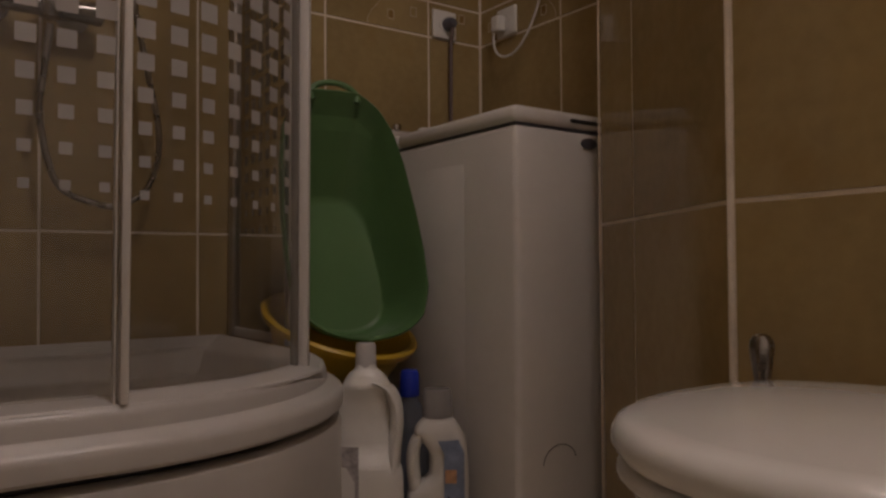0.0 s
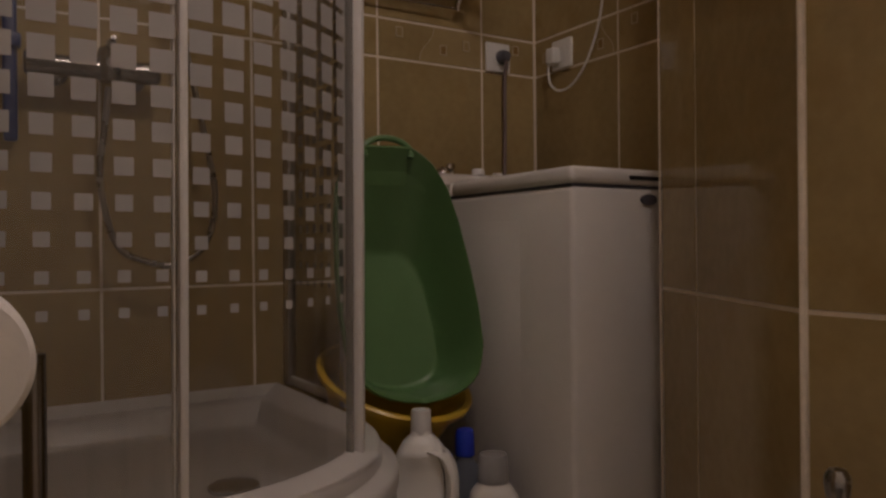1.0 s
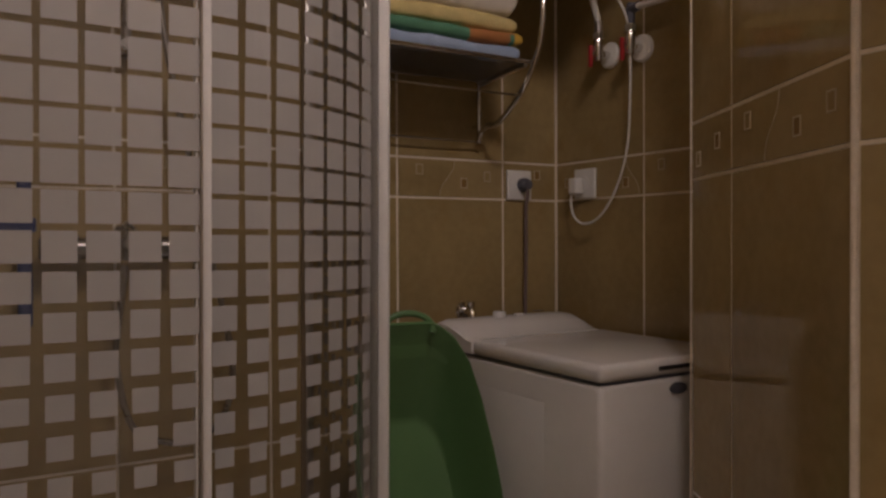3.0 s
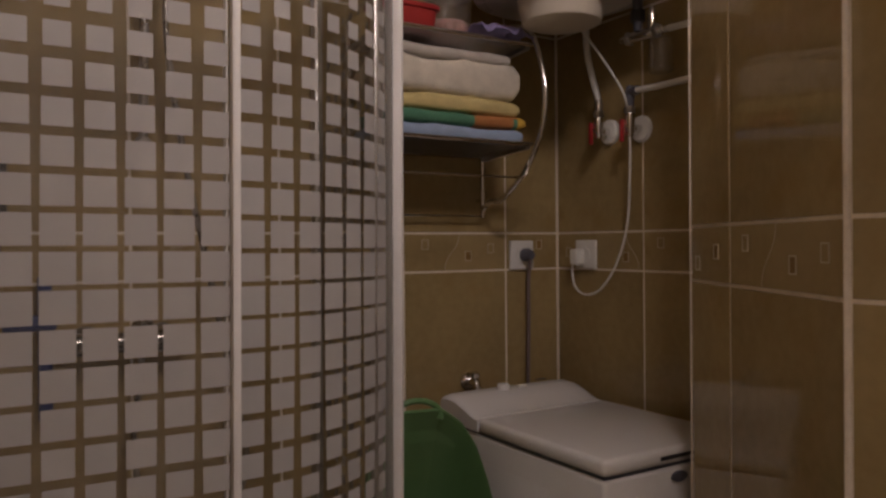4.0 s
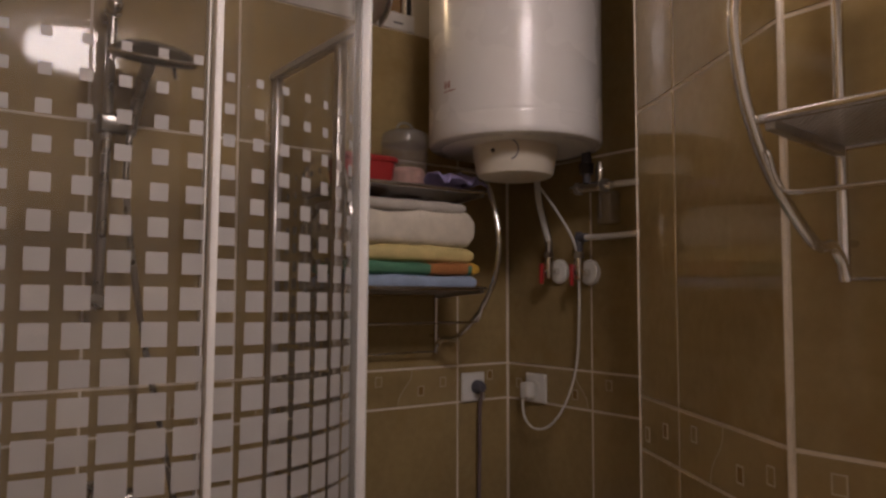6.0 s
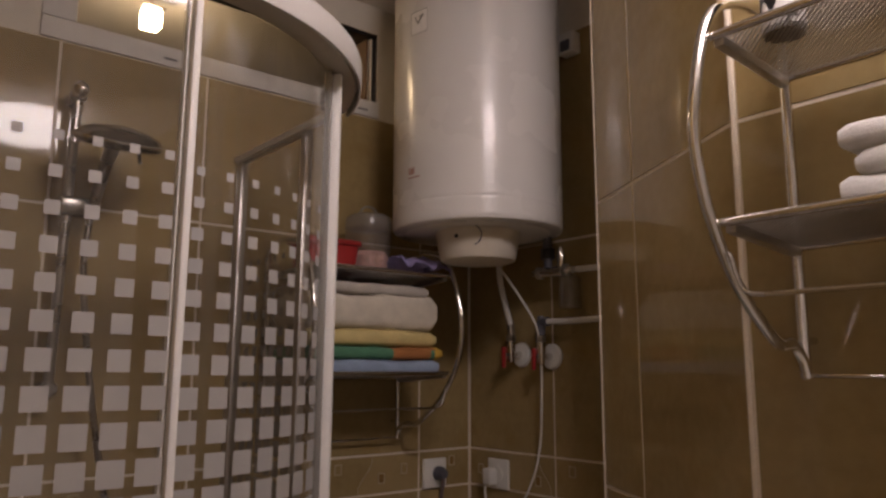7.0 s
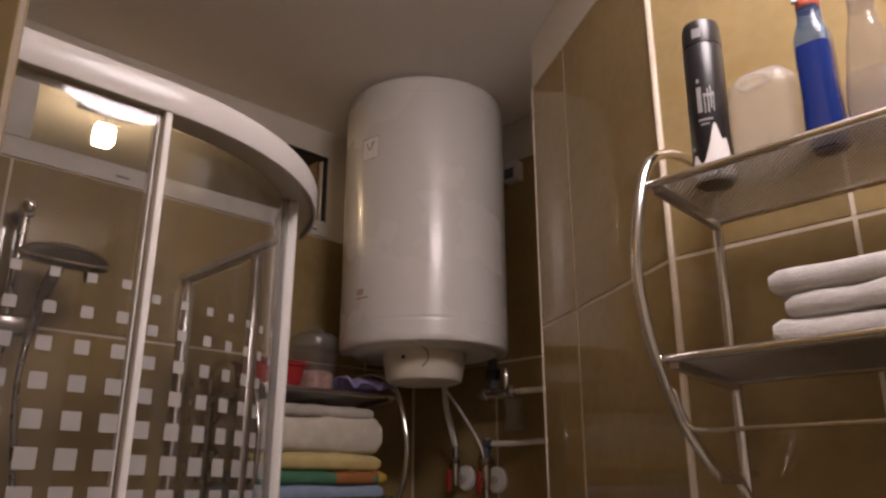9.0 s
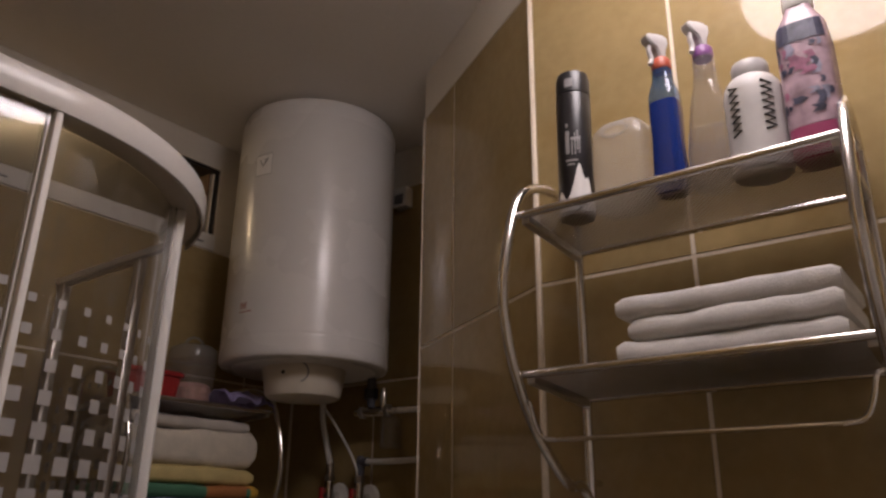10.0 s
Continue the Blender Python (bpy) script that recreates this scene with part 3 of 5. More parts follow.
for nm, z0, z1, gg, mm in (("seat", LZ - 0.050, LZ - 0.034, -0.004, PLASTIC), ("lid", LZ - 0.031, LZ, 0.0, CERAMIC)):
    bm = bmesh.new()
    t = z1 - z0
    spec = [(-0.03, z0), (-0.006, z0), (0.0, z0 + t * 0.3), (0.0, z0 + t * 0.55), (-0.004, z0 + t * 0.8), (-0.013, z0 + t * 0.95), (-0.03, z1 - 0.001), (-0.08, z1 + (0.004 if nm == "lid" else 0))]
    loft(bm, [lid_loop(0.195 + o + gg, 0.19 + o + gg, 0.197 + o + gg, z) for o, z in spec], True, (True, True))
    part(nm, bm, mm, toilet, "thick glossy white closed lid" if nm == "lid" else "white plastic seat ring")
part("tank_pipe", boxed((-0.08, -0.1, 0.05), (-0.001, 0.1, 0.36), 0.02), CERAMIC, toilet, "ceramic foot against the wall")
for y in (-0.07, 0.07):
    part("hinge", lathed([(0.012, LZ - 0.03), (0.012, LZ + 0.004), (0.008, LZ + 0.007)], 16, Matrix.Translation((-0.066, y, 0))), CHROME, toilet)

brush = thing("toilet_brush", "chrome toilet brush with a knobbed handle in its holder", "toilet brush", (0.796, 0.482, -0.006))
part("holder", lathed([(0.045, 0.006), (0.045, 0.19), (0.042, 0.195), (0.012, 0.197)], 28), WORN, brush)
part("handle", lathed([(0.007, 0.19), (0.007, 0.405), (0.0085, 0.422), (0.0120, 0.444), (0.0138, 0.456), (0.0132, 0.466), (0.009, 0.4725), (0.003, 0.4745)], 24), WORN, brush, "chrome handle with a flared knob")

# ---- green bath tub leaning between shower and machine ----
tub = thing("baby_bath", "green plastic baby bath standing on end, leaning back", "baby bath")
tu = Vector((0.98, -0.17, 0)).normalized()
tv = Vector((-0.021, 0.111, 0.521)).normalized()
tw = tu.cross(tv).normalized()
if tw.y < 0:
    tw = -tw
tub_at = Vector((0.775, 1.325, 0.402))
TL = 0.533


def tub_half(l):
    us = (0.0, 0.015, 0.05, 0.1, 0.2, 0.35, 0.5, 0.7, 0.84, 0.93, 0.97, 1.0)
    ws = (0.0, 0.055, 0.098, 0.124, 0.142, 0.145, 0.141, 0.131, 0.117, 0.094, 0.073, 0.050)
    return float(np.interp(l / TL, us, ws))


def tub_loop(shrink, depth, l0, l1, n=30):
    """Egg outline between two heights, drawn in by a share of its width and sunk by a depth."""
    ls = [0.5 - 0.5 * math.cos(math.pi * k / n) for k in range(n + 1)]
    pts = []
    for sgn in (1, -1):
        seq = ls if sgn == 1 else ls[::-1]
        for q in seq:
            l = l0 + (l1 - l0) * q
            w = tub_half(TL * q) * shrink
            pts.append(tub_at + tu * (w * sgn) + tv * l + tw * depth)
    return pts


bm = bmesh.new()
loft(bm, [tub_loop(1.0, 0.018, 0.0, TL), tub_loop(1.045, 0.016, -0.006, TL + 0.004), tub_loop(1.05, 0.002, -0.007, TL + 0.005), tub_loop(1.03, -0.003, -0.004, TL), tub_loop(0.99, 0.006, 0.002, TL - 0.010), tub_loop(0.94, 0.040, 0.008, TL - 0.045), tub_loop(0.80, 0.100, 0.018, TL - 0.14), tub_loop(0.69, 0.136, 0.026, TL - 0.19), tub_loop(0.655, 0.142, 0.032, TL - 0.20), tub_loop(0.62, 0.143, 0.038, TL - 0.21), tub_loop(0.2, 0.144, 0.15, TL - 0.30)], True, (False, True))
part("shell", bm, GREEN, tub)
bm = bmesh.new()
loft(bm, [tub_loop(1.0, 0.018, 0.0, TL), tub_loop(0.97, 0.04, 0.004, TL - 0.05), tub_loop(0.84, 0.105, 0.014, TL - 0.13), tub_loop(0.73, 0.144, 0.022, TL - 0.18), tub_loop(0.62, 0.149, 0.036, TL - 0.20), tub_loop(0.2, 0.15, 0.15, TL - 0.29)], True, (False, True))
part("outer_shell", bm, GREEN, tub)
hl = [tub_at + tu * (0.052 * math.cos(a)) + tv * (TL - 0.008 + 0.032 * math.sin(a)) + tw * 0.006 for a in [radians(-20 + 220 * k / 20) for k in range(21)]]
part("handle", tubed(hl, 0.0068, 10), GREEN, tub, "looped green carrying handle")

basin = thing("washing_bowl", "yellow plastic washing bowl wedged behind the green bath", "bowl")
m = Matrix.Translation((0.787, 1.475, 0.425)) @ Matrix.Rotation(radians(-24), 4, "Z") @ Matrix.Rotation(radians(16), 4, "X") @ Matrix.Rotation(radians(14), 4, "Y")
bm = bmesh.new()
lathe(bm, [(0.06, -0.20), (0.085, -0.198), (0.100, -0.18), (0.155, -0.016), (0.172, -0.012), (0.175, 0.0), (0.170, 0.004), (0.160, 0.002), (0.152, -0.01), (0.098, -0.174), (0.06, -0.19)], 48, m @ Matrix.Diagonal((1.0, 1.05, 1, 1)))
part("shell", bm, YELLOW, basin)

# ---- lamps ----
ceiling_lamp = thing("ceiling_lamp", "round white ceiling lamp, lit", "ceiling lamp", (LAMP[0], LAMP[1], 0))
part("base", lathed([(0.180, CEIL - 0.001), (0.180, 2.572), (0.177, 2.569), (0.06, 2.569)], 40), PLASTIC, ceiling_lamp)
part("shade", lathed([(0.166, 2.568), (0.174, 2.560), (0.176, 2.510), (0.169, 2.487), (0.144, 2.474), (0.080, 2.468), (0.02, 2.467)], 40), glow("lit_opal_glass", LAMP_COLOUR, LAMP_POWER), ceiling_lamp, "glowing opal shade")
next_lamp = thing("ceiling_light", "small square lit lamp on the next room's ceiling", "ceiling light", (0.512, 2.064, 0.010))
part("base", boxed((-0.075, -0.03, 2.557), (0.075, 0.03, 2.574), 0.003), DULL, next_lamp, "narrow metal ceiling plate")
part("stem", tubed([(0, 0, 2.557), (0, 0, 2.515)], 0.004, 8), CHROME, next_lamp)
part("shade_cap", boxed((-0.031, -0.031, 2.5095), (0.031, 0.031, 2.516), 0.002), DULL, next_lamp, "metal cap over the shade")
part("shade", boxed((-0.0245, -0.0245, 2.458), (0.0245, 0.0245, 2.509), 0.006, 3), glow("lit_warm_glass", NEXT_COLOUR, NEXT_POWER), next_lamp, "glowing square glass shade")

# ---- wall racks ----
MESH = mat("expanded_metal", (0.44, 0.42, 0.40), rough=0.3, metal=1.0, vary=0.1, scale=30, fine=100)


def wall_rack(label, at, rz, length, gap, deep):
    """Two-tier chrome rack. Local: x along the wall, y out from it, z from the lower tier."""
    rack = thing("wall_rack", label, "rack", at, rz, "wall racks")
    arc = smooth_path([(0, 0.028, gap + 0.055), (0, 0.055, gap + 0.071), (0, 0.60 * deep, gap + 0.075), (0, 0.90 * deep, gap + 0.052), (0, 1.07 * deep, gap), (0, 1.20 * deep, gap * 0.55), (0, 1.15 * deep, 0.05), (0, 1.04 * deep, 0.0), (0, 0.86 * deep, -0.055), (0, 0.6 * deep, -0.103), (0, 0.42 * deep, -0.126), (0, 0.29 * deep, -0.124), (0, 0.036, -0.140), (0, 0.026, -0.165)], 5)
    inset_x = 0.013
    for x in (0.0, length):
        k = -1 if x else 1
        sh = Vector((x, 0, 0))
        lean = [p + sh + Vector((k * inset_x * max(0.0, 1 - p.y / deep), 0, 0)) for p in arc]
        part("side_hoop", tubed(lean, 0.0070, 10), CHROME, rack, "bent chrome side hoop")
        foot = sh + Vector((k * inset_x * 0.86, 0, 0))
        part("back_post", tubed([foot + Vector((0, 0.028, z)) for z in (-0.165, 0.0, gap, gap + 0.058)], 0.0070, 10), CHROME, rack)
        for z in (gap + 0.03, -0.12):
            part("wall_plug", tubed([foot + Vector((0, 0.028, z)), foot + Vector((0, 0.0005, z))], 0.005, 8), CHROME, rack)
        hook = [sh + Vector(v) for v in ((0, 0.93 * deep, -0.028), (k * 0.006, 0.97 * deep, -0.026), (k * 0.014, deep, -0.032), (k * 0.020, deep, -0.055), (k * 0.030, deep, -0.072), (k * 0.05, deep, -0.076))]
        part("bar_hook", tubed(smooth_path(hook, 4), 0.0028, 8), CHROME, rack)
    part("towel_bar", tubed([(0.05, deep, -0.076), (length - 0.05, deep, -0.076)], 0.0028, 8), CHROME, rack, "thin chrome towel bar")
    part("lower_bar", tubed([(inset_x, 0.027, -0.163), (length - inset_x, 0.027, -0.163)], 0.0028, 8), CHROME, rack, "thin chrome bar near the wall")
    for z, y1 in ((0.0, deep - 0.002), (gap, deep)):
        up = 0.009
        tier = part("shelf_frame", tubed([(0.004, y1, z + up), (length - 0.004, y1, z + up)], 0.0055, 10), CHROME, rack, "chrome front rail of a tier")
        part("back_rail", tubed([(inset_x, 0.028, z - 0.004), (length - inset_x, 0.028, z - 0.004)], 0.005, 8), CHROME, tier)
        for x in (0.012, length - 0.012):
            strip = boxed((x - 0.006, 0.031, z - 0.012), (x + 0.006, y1 - 0.004, z), 0.001)
            for v in strip.verts:
                v.co.z += (up + 0.004) * (v.co.y - 0.031) / (y1 - 0.035) - 0.004
            part("side_strip", strip, DULL, tier)
        bm = bmesh.new()
        y0, y2, x0, x2 = 0.032, y1 - 0.004, 0.018, length - 0.018
        d, t = 0.0070, 0.00085
        span = (x2 - x0) + (y2 - y0)
        for sgn in (1, -1):
            k = 0
            while k * d < span:
                c = k * d
                a = (c, 0.0) if c < x2 - x0 else (x2 - x0, c - (x2 - x0))
                b = (c - (y2 - y0), y2 - y0) if c > y2 - y0 else (0.0, c)
                xa, xb = (x0 + a[0], x0 + b[0]) if sgn == 1 else (x2 - a[0], x2 - b[0])
                p, q = [Vector((xx, y0 + yy, z - 0.005 + (up + 0.004) * yy / (y2 - y0))) for xx, yy in ((xa, a[1]), (xb, b[1]))]
                if (q - p).length > 0.002:
                    nn = (q - p).cross(Vector((0, 0, 1))).normalized() * t
                    h = Vector((0, 0, t * 0.45))
                    loft(bm, [[e + nn + h, e - nn + h, e - nn - h, e + nn - h] for e in (p, q)])
                k += 1
        part("mesh_shelf", bm, MESH, tier, "fine expanded metal shelf", False)
    return rack


rack_a = wall_rack("two-tier chrome wall rack holding bottles and white towels", (BX - 0.001, 0.063, 1.692), 90, 0.42, 0.222, 0.19)
rack_b = wall_rack("two-tier chrome wall rack holding folded towels beside the heater", (1.142, LY - 0.001, 1.519), 180, 0.42, 0.247, 0.238)


# ---- towels ----
def towel(label, colour, at, rz, size, seed, folds=1):
    """A folded towel: a soft slab with a rounded fold at the front and slightly open layers at the sides."""
    w, d, h = size
    random.seed(seed)
    base = thing("folded_towel", label, "towel", at, rz, "folded towels")
    lay = h / folds
    for f in range(folds):
        bm = bmesh.new()
        nx, ns = 30, 22
        loops = []
        ww, dd = w * random.uniform(0.97, 1.0), d * random.uniform(0.96, 1.0)
        off = Vector((seed * 1.7 + f * 3.1, seed, f))
        for i in range(nx + 1):
            u = i / nx
            end = min(1, min(u, 1 - u) / 0.034)
            k = max(0.45, 1 - (1 - end) ** 3) ** 0.6
            loop = []
            for j in range(ns):
                a = 2 * math.pi * j / ns
                c, s = math.cos(a), math.sin(a)
                y = dd / 2 * math.copysign(abs(c) ** 0.22, c)
                z = lay / 2 * math.copysign(abs(s) ** 0.55, s) * k
                p = Vector((-ww / 2 + ww * u, y * (0.97 + 0.03 * k), z))
                q = noise.noise(p * 9 + off) * 0.13 * min(lay, 0.07) + noise.noise(p * 28 + off) * 0.0022 + noise.noise(p * 110 + off) * 0.0004
                p += Vector((q * 0.4 * (0.5 - u), q * 0.9 * math.copysign(1, c), q * (1.1 if s > 0 else 0.35)))
                p.z = max(p.z, -lay / 2)
                p.z += lay / 2 + lay * f * 0.97
                loop.append(p)
            loops.append(loop)
        loft(bm, loops, True, (True, True))
        mats = colour if isinstance(colour, (list, tuple)) else [colour]
        ob = part("fold", bm, mats, base)
        if len(mats) > 1:
            for p in ob.data.polygons:
                q = p.center
                v = noise.noise(Vector((q.x * 16 + seed, q.y * 9, q.z * 20)))
                first = q.x + 0.05 * v > -0.045
                p.material_index = 2 if q.x < -0.168 else (0 if first else 1) if v < 0.30 or first else 0
    return base


def terry(name, colour):
    return mat(name, colour, rough=0.95, vary=0.16, scale=25, fine=420, bump=0.5)


T_WHITE = terry("white_terry", (0.64, 0.615, 0.585))
T_CREAM = terry("cream_terry", (0.66, 0.60, 0.50))
T_YELLOW = terry("yellow_terry", (0.62, 0.50, 0.22))
T_BLUE = terry("blue_terry", (0.30, 0.38, 0.52))
T_TEAL = terry("green_terry", (0.08, 0.22, 0.13))
T_ORANGE = terry("orange_terry", (0.40, 0.16, 0.05))
# cream terry darkened: the shade under the upper tier is in the colour
T_CREAM_SHADED = terry("shaded_cream_terry", (0.50, 0.46, 0.41))
T_GOLD = terry("gold_terry", (0.60, 0.36, 0.05))
LX, LYC = 0.925, LY - 0.140
towel("pale blue folded terry towel on the rack", T_BLUE, (LX, LYC, 1.525), 180, (0.375, 0.20, 0.036), 3)
towel("green and orange patterned folded towel", [T_TEAL, T_ORANGE, T_GOLD], (LX + 0.003, LYC - 0.003, 1.560), 180, (0.38, 0.20, 0.032), 5)
towel("pale yellow folded terry towel", T_YELLOW, (LX - 0.002, LYC, 1.591), 180, (0.37, 0.195, 0.042), 7)
towel("thick cream-white folded bath towel", T_CREAM, (LX - 0.004, LYC, 1.631), 180, (0.365, 0.20, 0.088), 9)
towel("thin cream folded cloth on top of the towels, coloured as in shade", T_CREAM_SHADED, (LX - 0.012, LYC + 0.002, 1.713), 180, (0.335, 0.195, 0.030), 21)
for k, (dx, sd) in enumerate(((0.0, 11), (0.014, 13), (0.002, 17))):
    towel("white folded hand towel in a stack on the rack", T_WHITE, (BX - 0.112, 0.224 - dx * 0.6, 1.7005 + k * 0.0275), 90, (0.262 - dx, 0.135, 0.030), sd)

# ---- things on the heater-side rack ----
TIERB = 1.772
tubx = thing("plastic_container", "clear plastic container with a rounded lid and loop handle", "container", (0.972, LY - 0.112, TIERB))
FILM = clear("clear_plastic", (0.93, 0.92, 0.91), 1.3, 0.10, 0.15, (0.80, 0.76, 0.72))
part("body", lathed([(0.050, 0.0), (0.056, 0.004), (0.060, 0.10), (0.061, 0.125)], 36), FILM, tubx, "clear ribbed side")
part("lid", lathed([(0.0612, 0.1255), (0.0615, 0.142), (0.0585, 0.154), (0.047, 0.162), (0.02, 0.165), (0.01, 0.165)], 36), clear("milky_lid", (0.85, 0.85, 0.85), 1, 0.2, 0.28, (0.66, 0.64, 0.60)), tubx, "milky rounded lid")
part("handle", tubed([(0.026 * math.cos(a), 0, 0.164 + 0.022 * math.sin(a)) for a in [math.pi * k / 14 for k in range(15)]], 0.0035, 8), clear("handle_film", (0.8, 0.8, 0.78), 1, 0.2, 0.5, (0.6, 0.58, 0.5)), tubx)
part("contents", lathed([(0.046, 0.003), (0.050, 0.02), (0.053, 0.052), (0.045, 0.064), (0.02, 0.068)], 24), mat("pale_pegs", (0.58, 0.34, 0.30), 0.6, vary=0.4, scale=60, fine=150), tubx, "pale pinkish contents")
redbox = thing("plastic_tub", "oblong red plastic tub with a rolled rim", "tub", (0.820, LY - 0.150, TIERB))


def tub_ring(w, d, z, n=40):
    out = []
    for k in range(n):
        c, q = math.cos(2 * math.pi * k / n), math.sin(2 * math.pi * k / n)
        out.append(Vector((w * math.copysign(abs(c) ** 0.35, c), d * math.copysign(abs(q) ** 0.35, q), z)))
    return out


bm = bmesh.new()
loft(bm, [tub_ring(*v) for v in ((0.064, 0.040, 0.0), (0.068, 0.044, 0.004), (0.076, 0.050, 0.060), (0.082, 0.056, 0.062), (0.083, 0.057, 0.070), (0.080, 0.054, 0.073), (0.074, 0.048, 0.071), (0.066, 0.042, 0.008))], True, (True, True))
part("body", bm, RED, redbox)
cloth = thing("cleaning_cloth", "crumpled violet cleaning cloth lying on the rack", "cloth", (1.075, LY - 0.190, TIERB + 0.006))
bm = bmesh.new()
loops = []
for i in range(33):
    u = i / 32
    row = []
    for j in range(17):
        v = j / 16
        z = 0.012 + 0.034 * abs(math.sin(u * 6.5 + v * 2.2)) * (0.4 + 0.6 * math.sin(math.pi * v)) + 0.012 * noise.noise(Vector((u * 5, v * 5, 2)))
        row.append(Vector((-0.072 + 0.132 * u + 0.008 * noise.noise(Vector((v * 4, u * 3, 5))), -0.065 + 0.12 * v + 0.01 * math.sin(u * 9), max(0.002, z))))
    loops.append(row)
loft(bm, loops, False)
ob = part("sheet", bm, mat("violet_microfibre", (0.31, 0.27, 0.50), 0.95, vary=0.2, scale=30, fine=300, bump=0.6), cloth)
sol = ob.modifiers.new("thick", "SOLIDIFY")
sol.thickness = 0.003

# ---- things on the side rack ----
TIERA = 1.692 + 0.222 + 0.005
SX = BX - 0.115


def trigger(parent, z, collar, head, spin):
    """Spray head: threaded collar, neck, nozzle head and a curved trigger."""
    m = Matrix.Translation((0, 0, z)) @ Matrix.Rotation(radians(spin), 4, "Z") @ Matrix.Diagonal((0.72, 0.8, 0.82, 1)) @ Matrix.Translation((0, 0, -z))
    part("collar", lathed([(0.0128, z), (0.0136, z + 0.002), (0.0132, z + 0.014), (0.010, z + 0.0185), (0.006, z + 0.020)], 24), collar, parent, "ribbed collar")
    bm = bmesh.new()
    loft(bm, [[m @ Vector((x + sx * a, b * sy, zz)) for a, b in ((1, 1), (-1, 1), (-1, -1), (1, -1))] for x, sx, sy, zz in ((0, 0.008, 0.008, z + 0.022), (0.003, 0.010, 0.009, z + 0.038), (0.010, 0.022, 0.010, z + 0.048), (0.012, 0.026, 0.010, z + 0.058), (0.008, 0.020, 0.008, z + 0.066), (0.004, 0.010, 0.005, z + 0.069))], True, (True, True))
    bmesh.ops.bevel(bm, geom=bm.edges[:], offset=0.002, segments=2, affect="EDGES")
    part("spray_head", bm, head, parent, "spray head")
    part("trigger", tubed([m @ Vector(v) for v in smooth_path([(0.024, 0, z + 0.046), (0.026, 0, z + 0.034), (0.022, 0, z + 0.020), (0.026, 0, z + 0.008)], 4)], 0.0035, 8), head, parent, "curved trigger")


can = thing("spray_can", "black aerosol can with white artwork, leaning slightly", "spray can")
can.matrix_basis = pose(SX - 0.022, 0.4165, TIERA + 0.0005, 0.8, 0, 0)
body = part("body", lathed([(0.0235, 0.0), (0.0250, 0.003), (0.0250, 0.188), (0.0235, 0.193)], 36), BLACK, can)
part("cap", lathed([(0.0246, 0.1935), (0.0246, 0.218), (0.0222, 0.228), (0.014, 0.233), (0.003, 0.2335)], 36), BLACK, can, "domed black cap")


def wrap(parent, r, a0, a1, zfun0, zfun1, material, n=12, label=""):
    bm = bmesh.new()
    loops = []
    for k in range(n + 1):
        a = radians(a0 + (a1 - a0) * k / n)
        loops.append([Vector((r * math.cos(a), r * math.sin(a), z)) for z in (zfun0(k / n), zfun1(k / n))])
    loft(bm, loops, False)
    return part("printed_label", bm, material, parent, label, False)


WPRINT = mat("white_print", (0.70, 0.68, 0.66), 0.4, vary=0.05)
GPRINT = mat("grey_print", (0.28, 0.27, 0.27), 0.4, vary=0.05)
wrap(body, 0.0253, 140, 300, lambda u: 0.006, lambda u: 0.030 + 0.007 * math.sin(21 * u) + 0.052 * math.exp(-((u - 0.50) / 0.10) ** 2) + 0.016 * math.exp(-((u - 0.68) / 0.07) ** 2), WPRINT, 40, "white artwork at the foot")
wrap(body, 0.0256, 195, 240, lambda u: 0.012, lambda u: 0.018, BLACK, 6, "dark bar")
wrap(body, 0.0256, 212, 222, lambda u: 0.004, lambda u: 0.016, BLACK, 4, "dark bar")
for a0, a1, z0, z1 in ((176, 190, 0.092, 0.128), (196, 200, 0.090, 0.118), (206, 210, 0.090, 0.124), (194, 214, 0.113, 0.117), (176, 216, 0.080, 0.083), (182, 206, 0.074, 0.0765), (214, 218, 0.096, 0.128), (221, 224, 0.092, 0.120), (217, 226, 0.114, 0.117), (178, 186, 0.134, 0.140)):
    wrap(body, 0.0253, a0, a1, lambda u, z0=z0: z0, lambda u, z1=z1: z1, GPRINT, 4, "grey printed bar")

wrap(can, 0.0249, 178, 205, lambda u: 0.200, lambda u: 0.214, GPRINT, 4, "grey printed bar on the cap")
wrap(body, 0.0256, 186, 196, lambda u: 0.044, lambda u: 0.053, BLACK, 4, "dark spot in the artwork")
jug = thing("plastic_bottle", "empty milky plastic bottle with a grip hole", "bottle", (SX - 0.01, 0.347, TIERA))
MILK = clear("milky_plastic", (0.95, 0.94, 0.93), 1.0, 0.25, 0.24, (0.84, 0.82, 0.78))
bm = bmesh.new()


def slab_loop(hw, hd, z, n=28, p=0.6, cx=0.0):
    out = []
    for k in range(n):
        a = 2 * math.pi * k / n
        c, s = math.cos(a), math.sin(a)
        out.append(Vector((hd * math.copysign(abs(c) ** p, c), cx + hw * math.copysign(abs(s) ** p, s), z)))
    return out


loft(bm, [slab_loop(*v) for v in ((0.036, 0.022, 0.0), (0.041, 0.026, 0.004), (0.043, 0.027, 0.06), (0.043, 0.027, 0.102), (0.040, 0.025, 0.120), (0.029, 0.018, 0.132), (0.012, 0.010, 0.135))], True, (True, True))
part("body", bm, MILK, jug)
part("grip_rim", tubed([(-0.0265, 0.019 * math.cos(a), 0.114 + 0.009 * math.sin(a)) for a in [2 * math.pi * k / 24 for k in range(25)]], 0.0025, 8), MILK, jug, "rim of the grip hole")

blue = thing("spray_bottle", "blue cleaner in a clear spray bottle with a red collar", "spray bottle", (SX - 0.028, 0.275, TIERA))
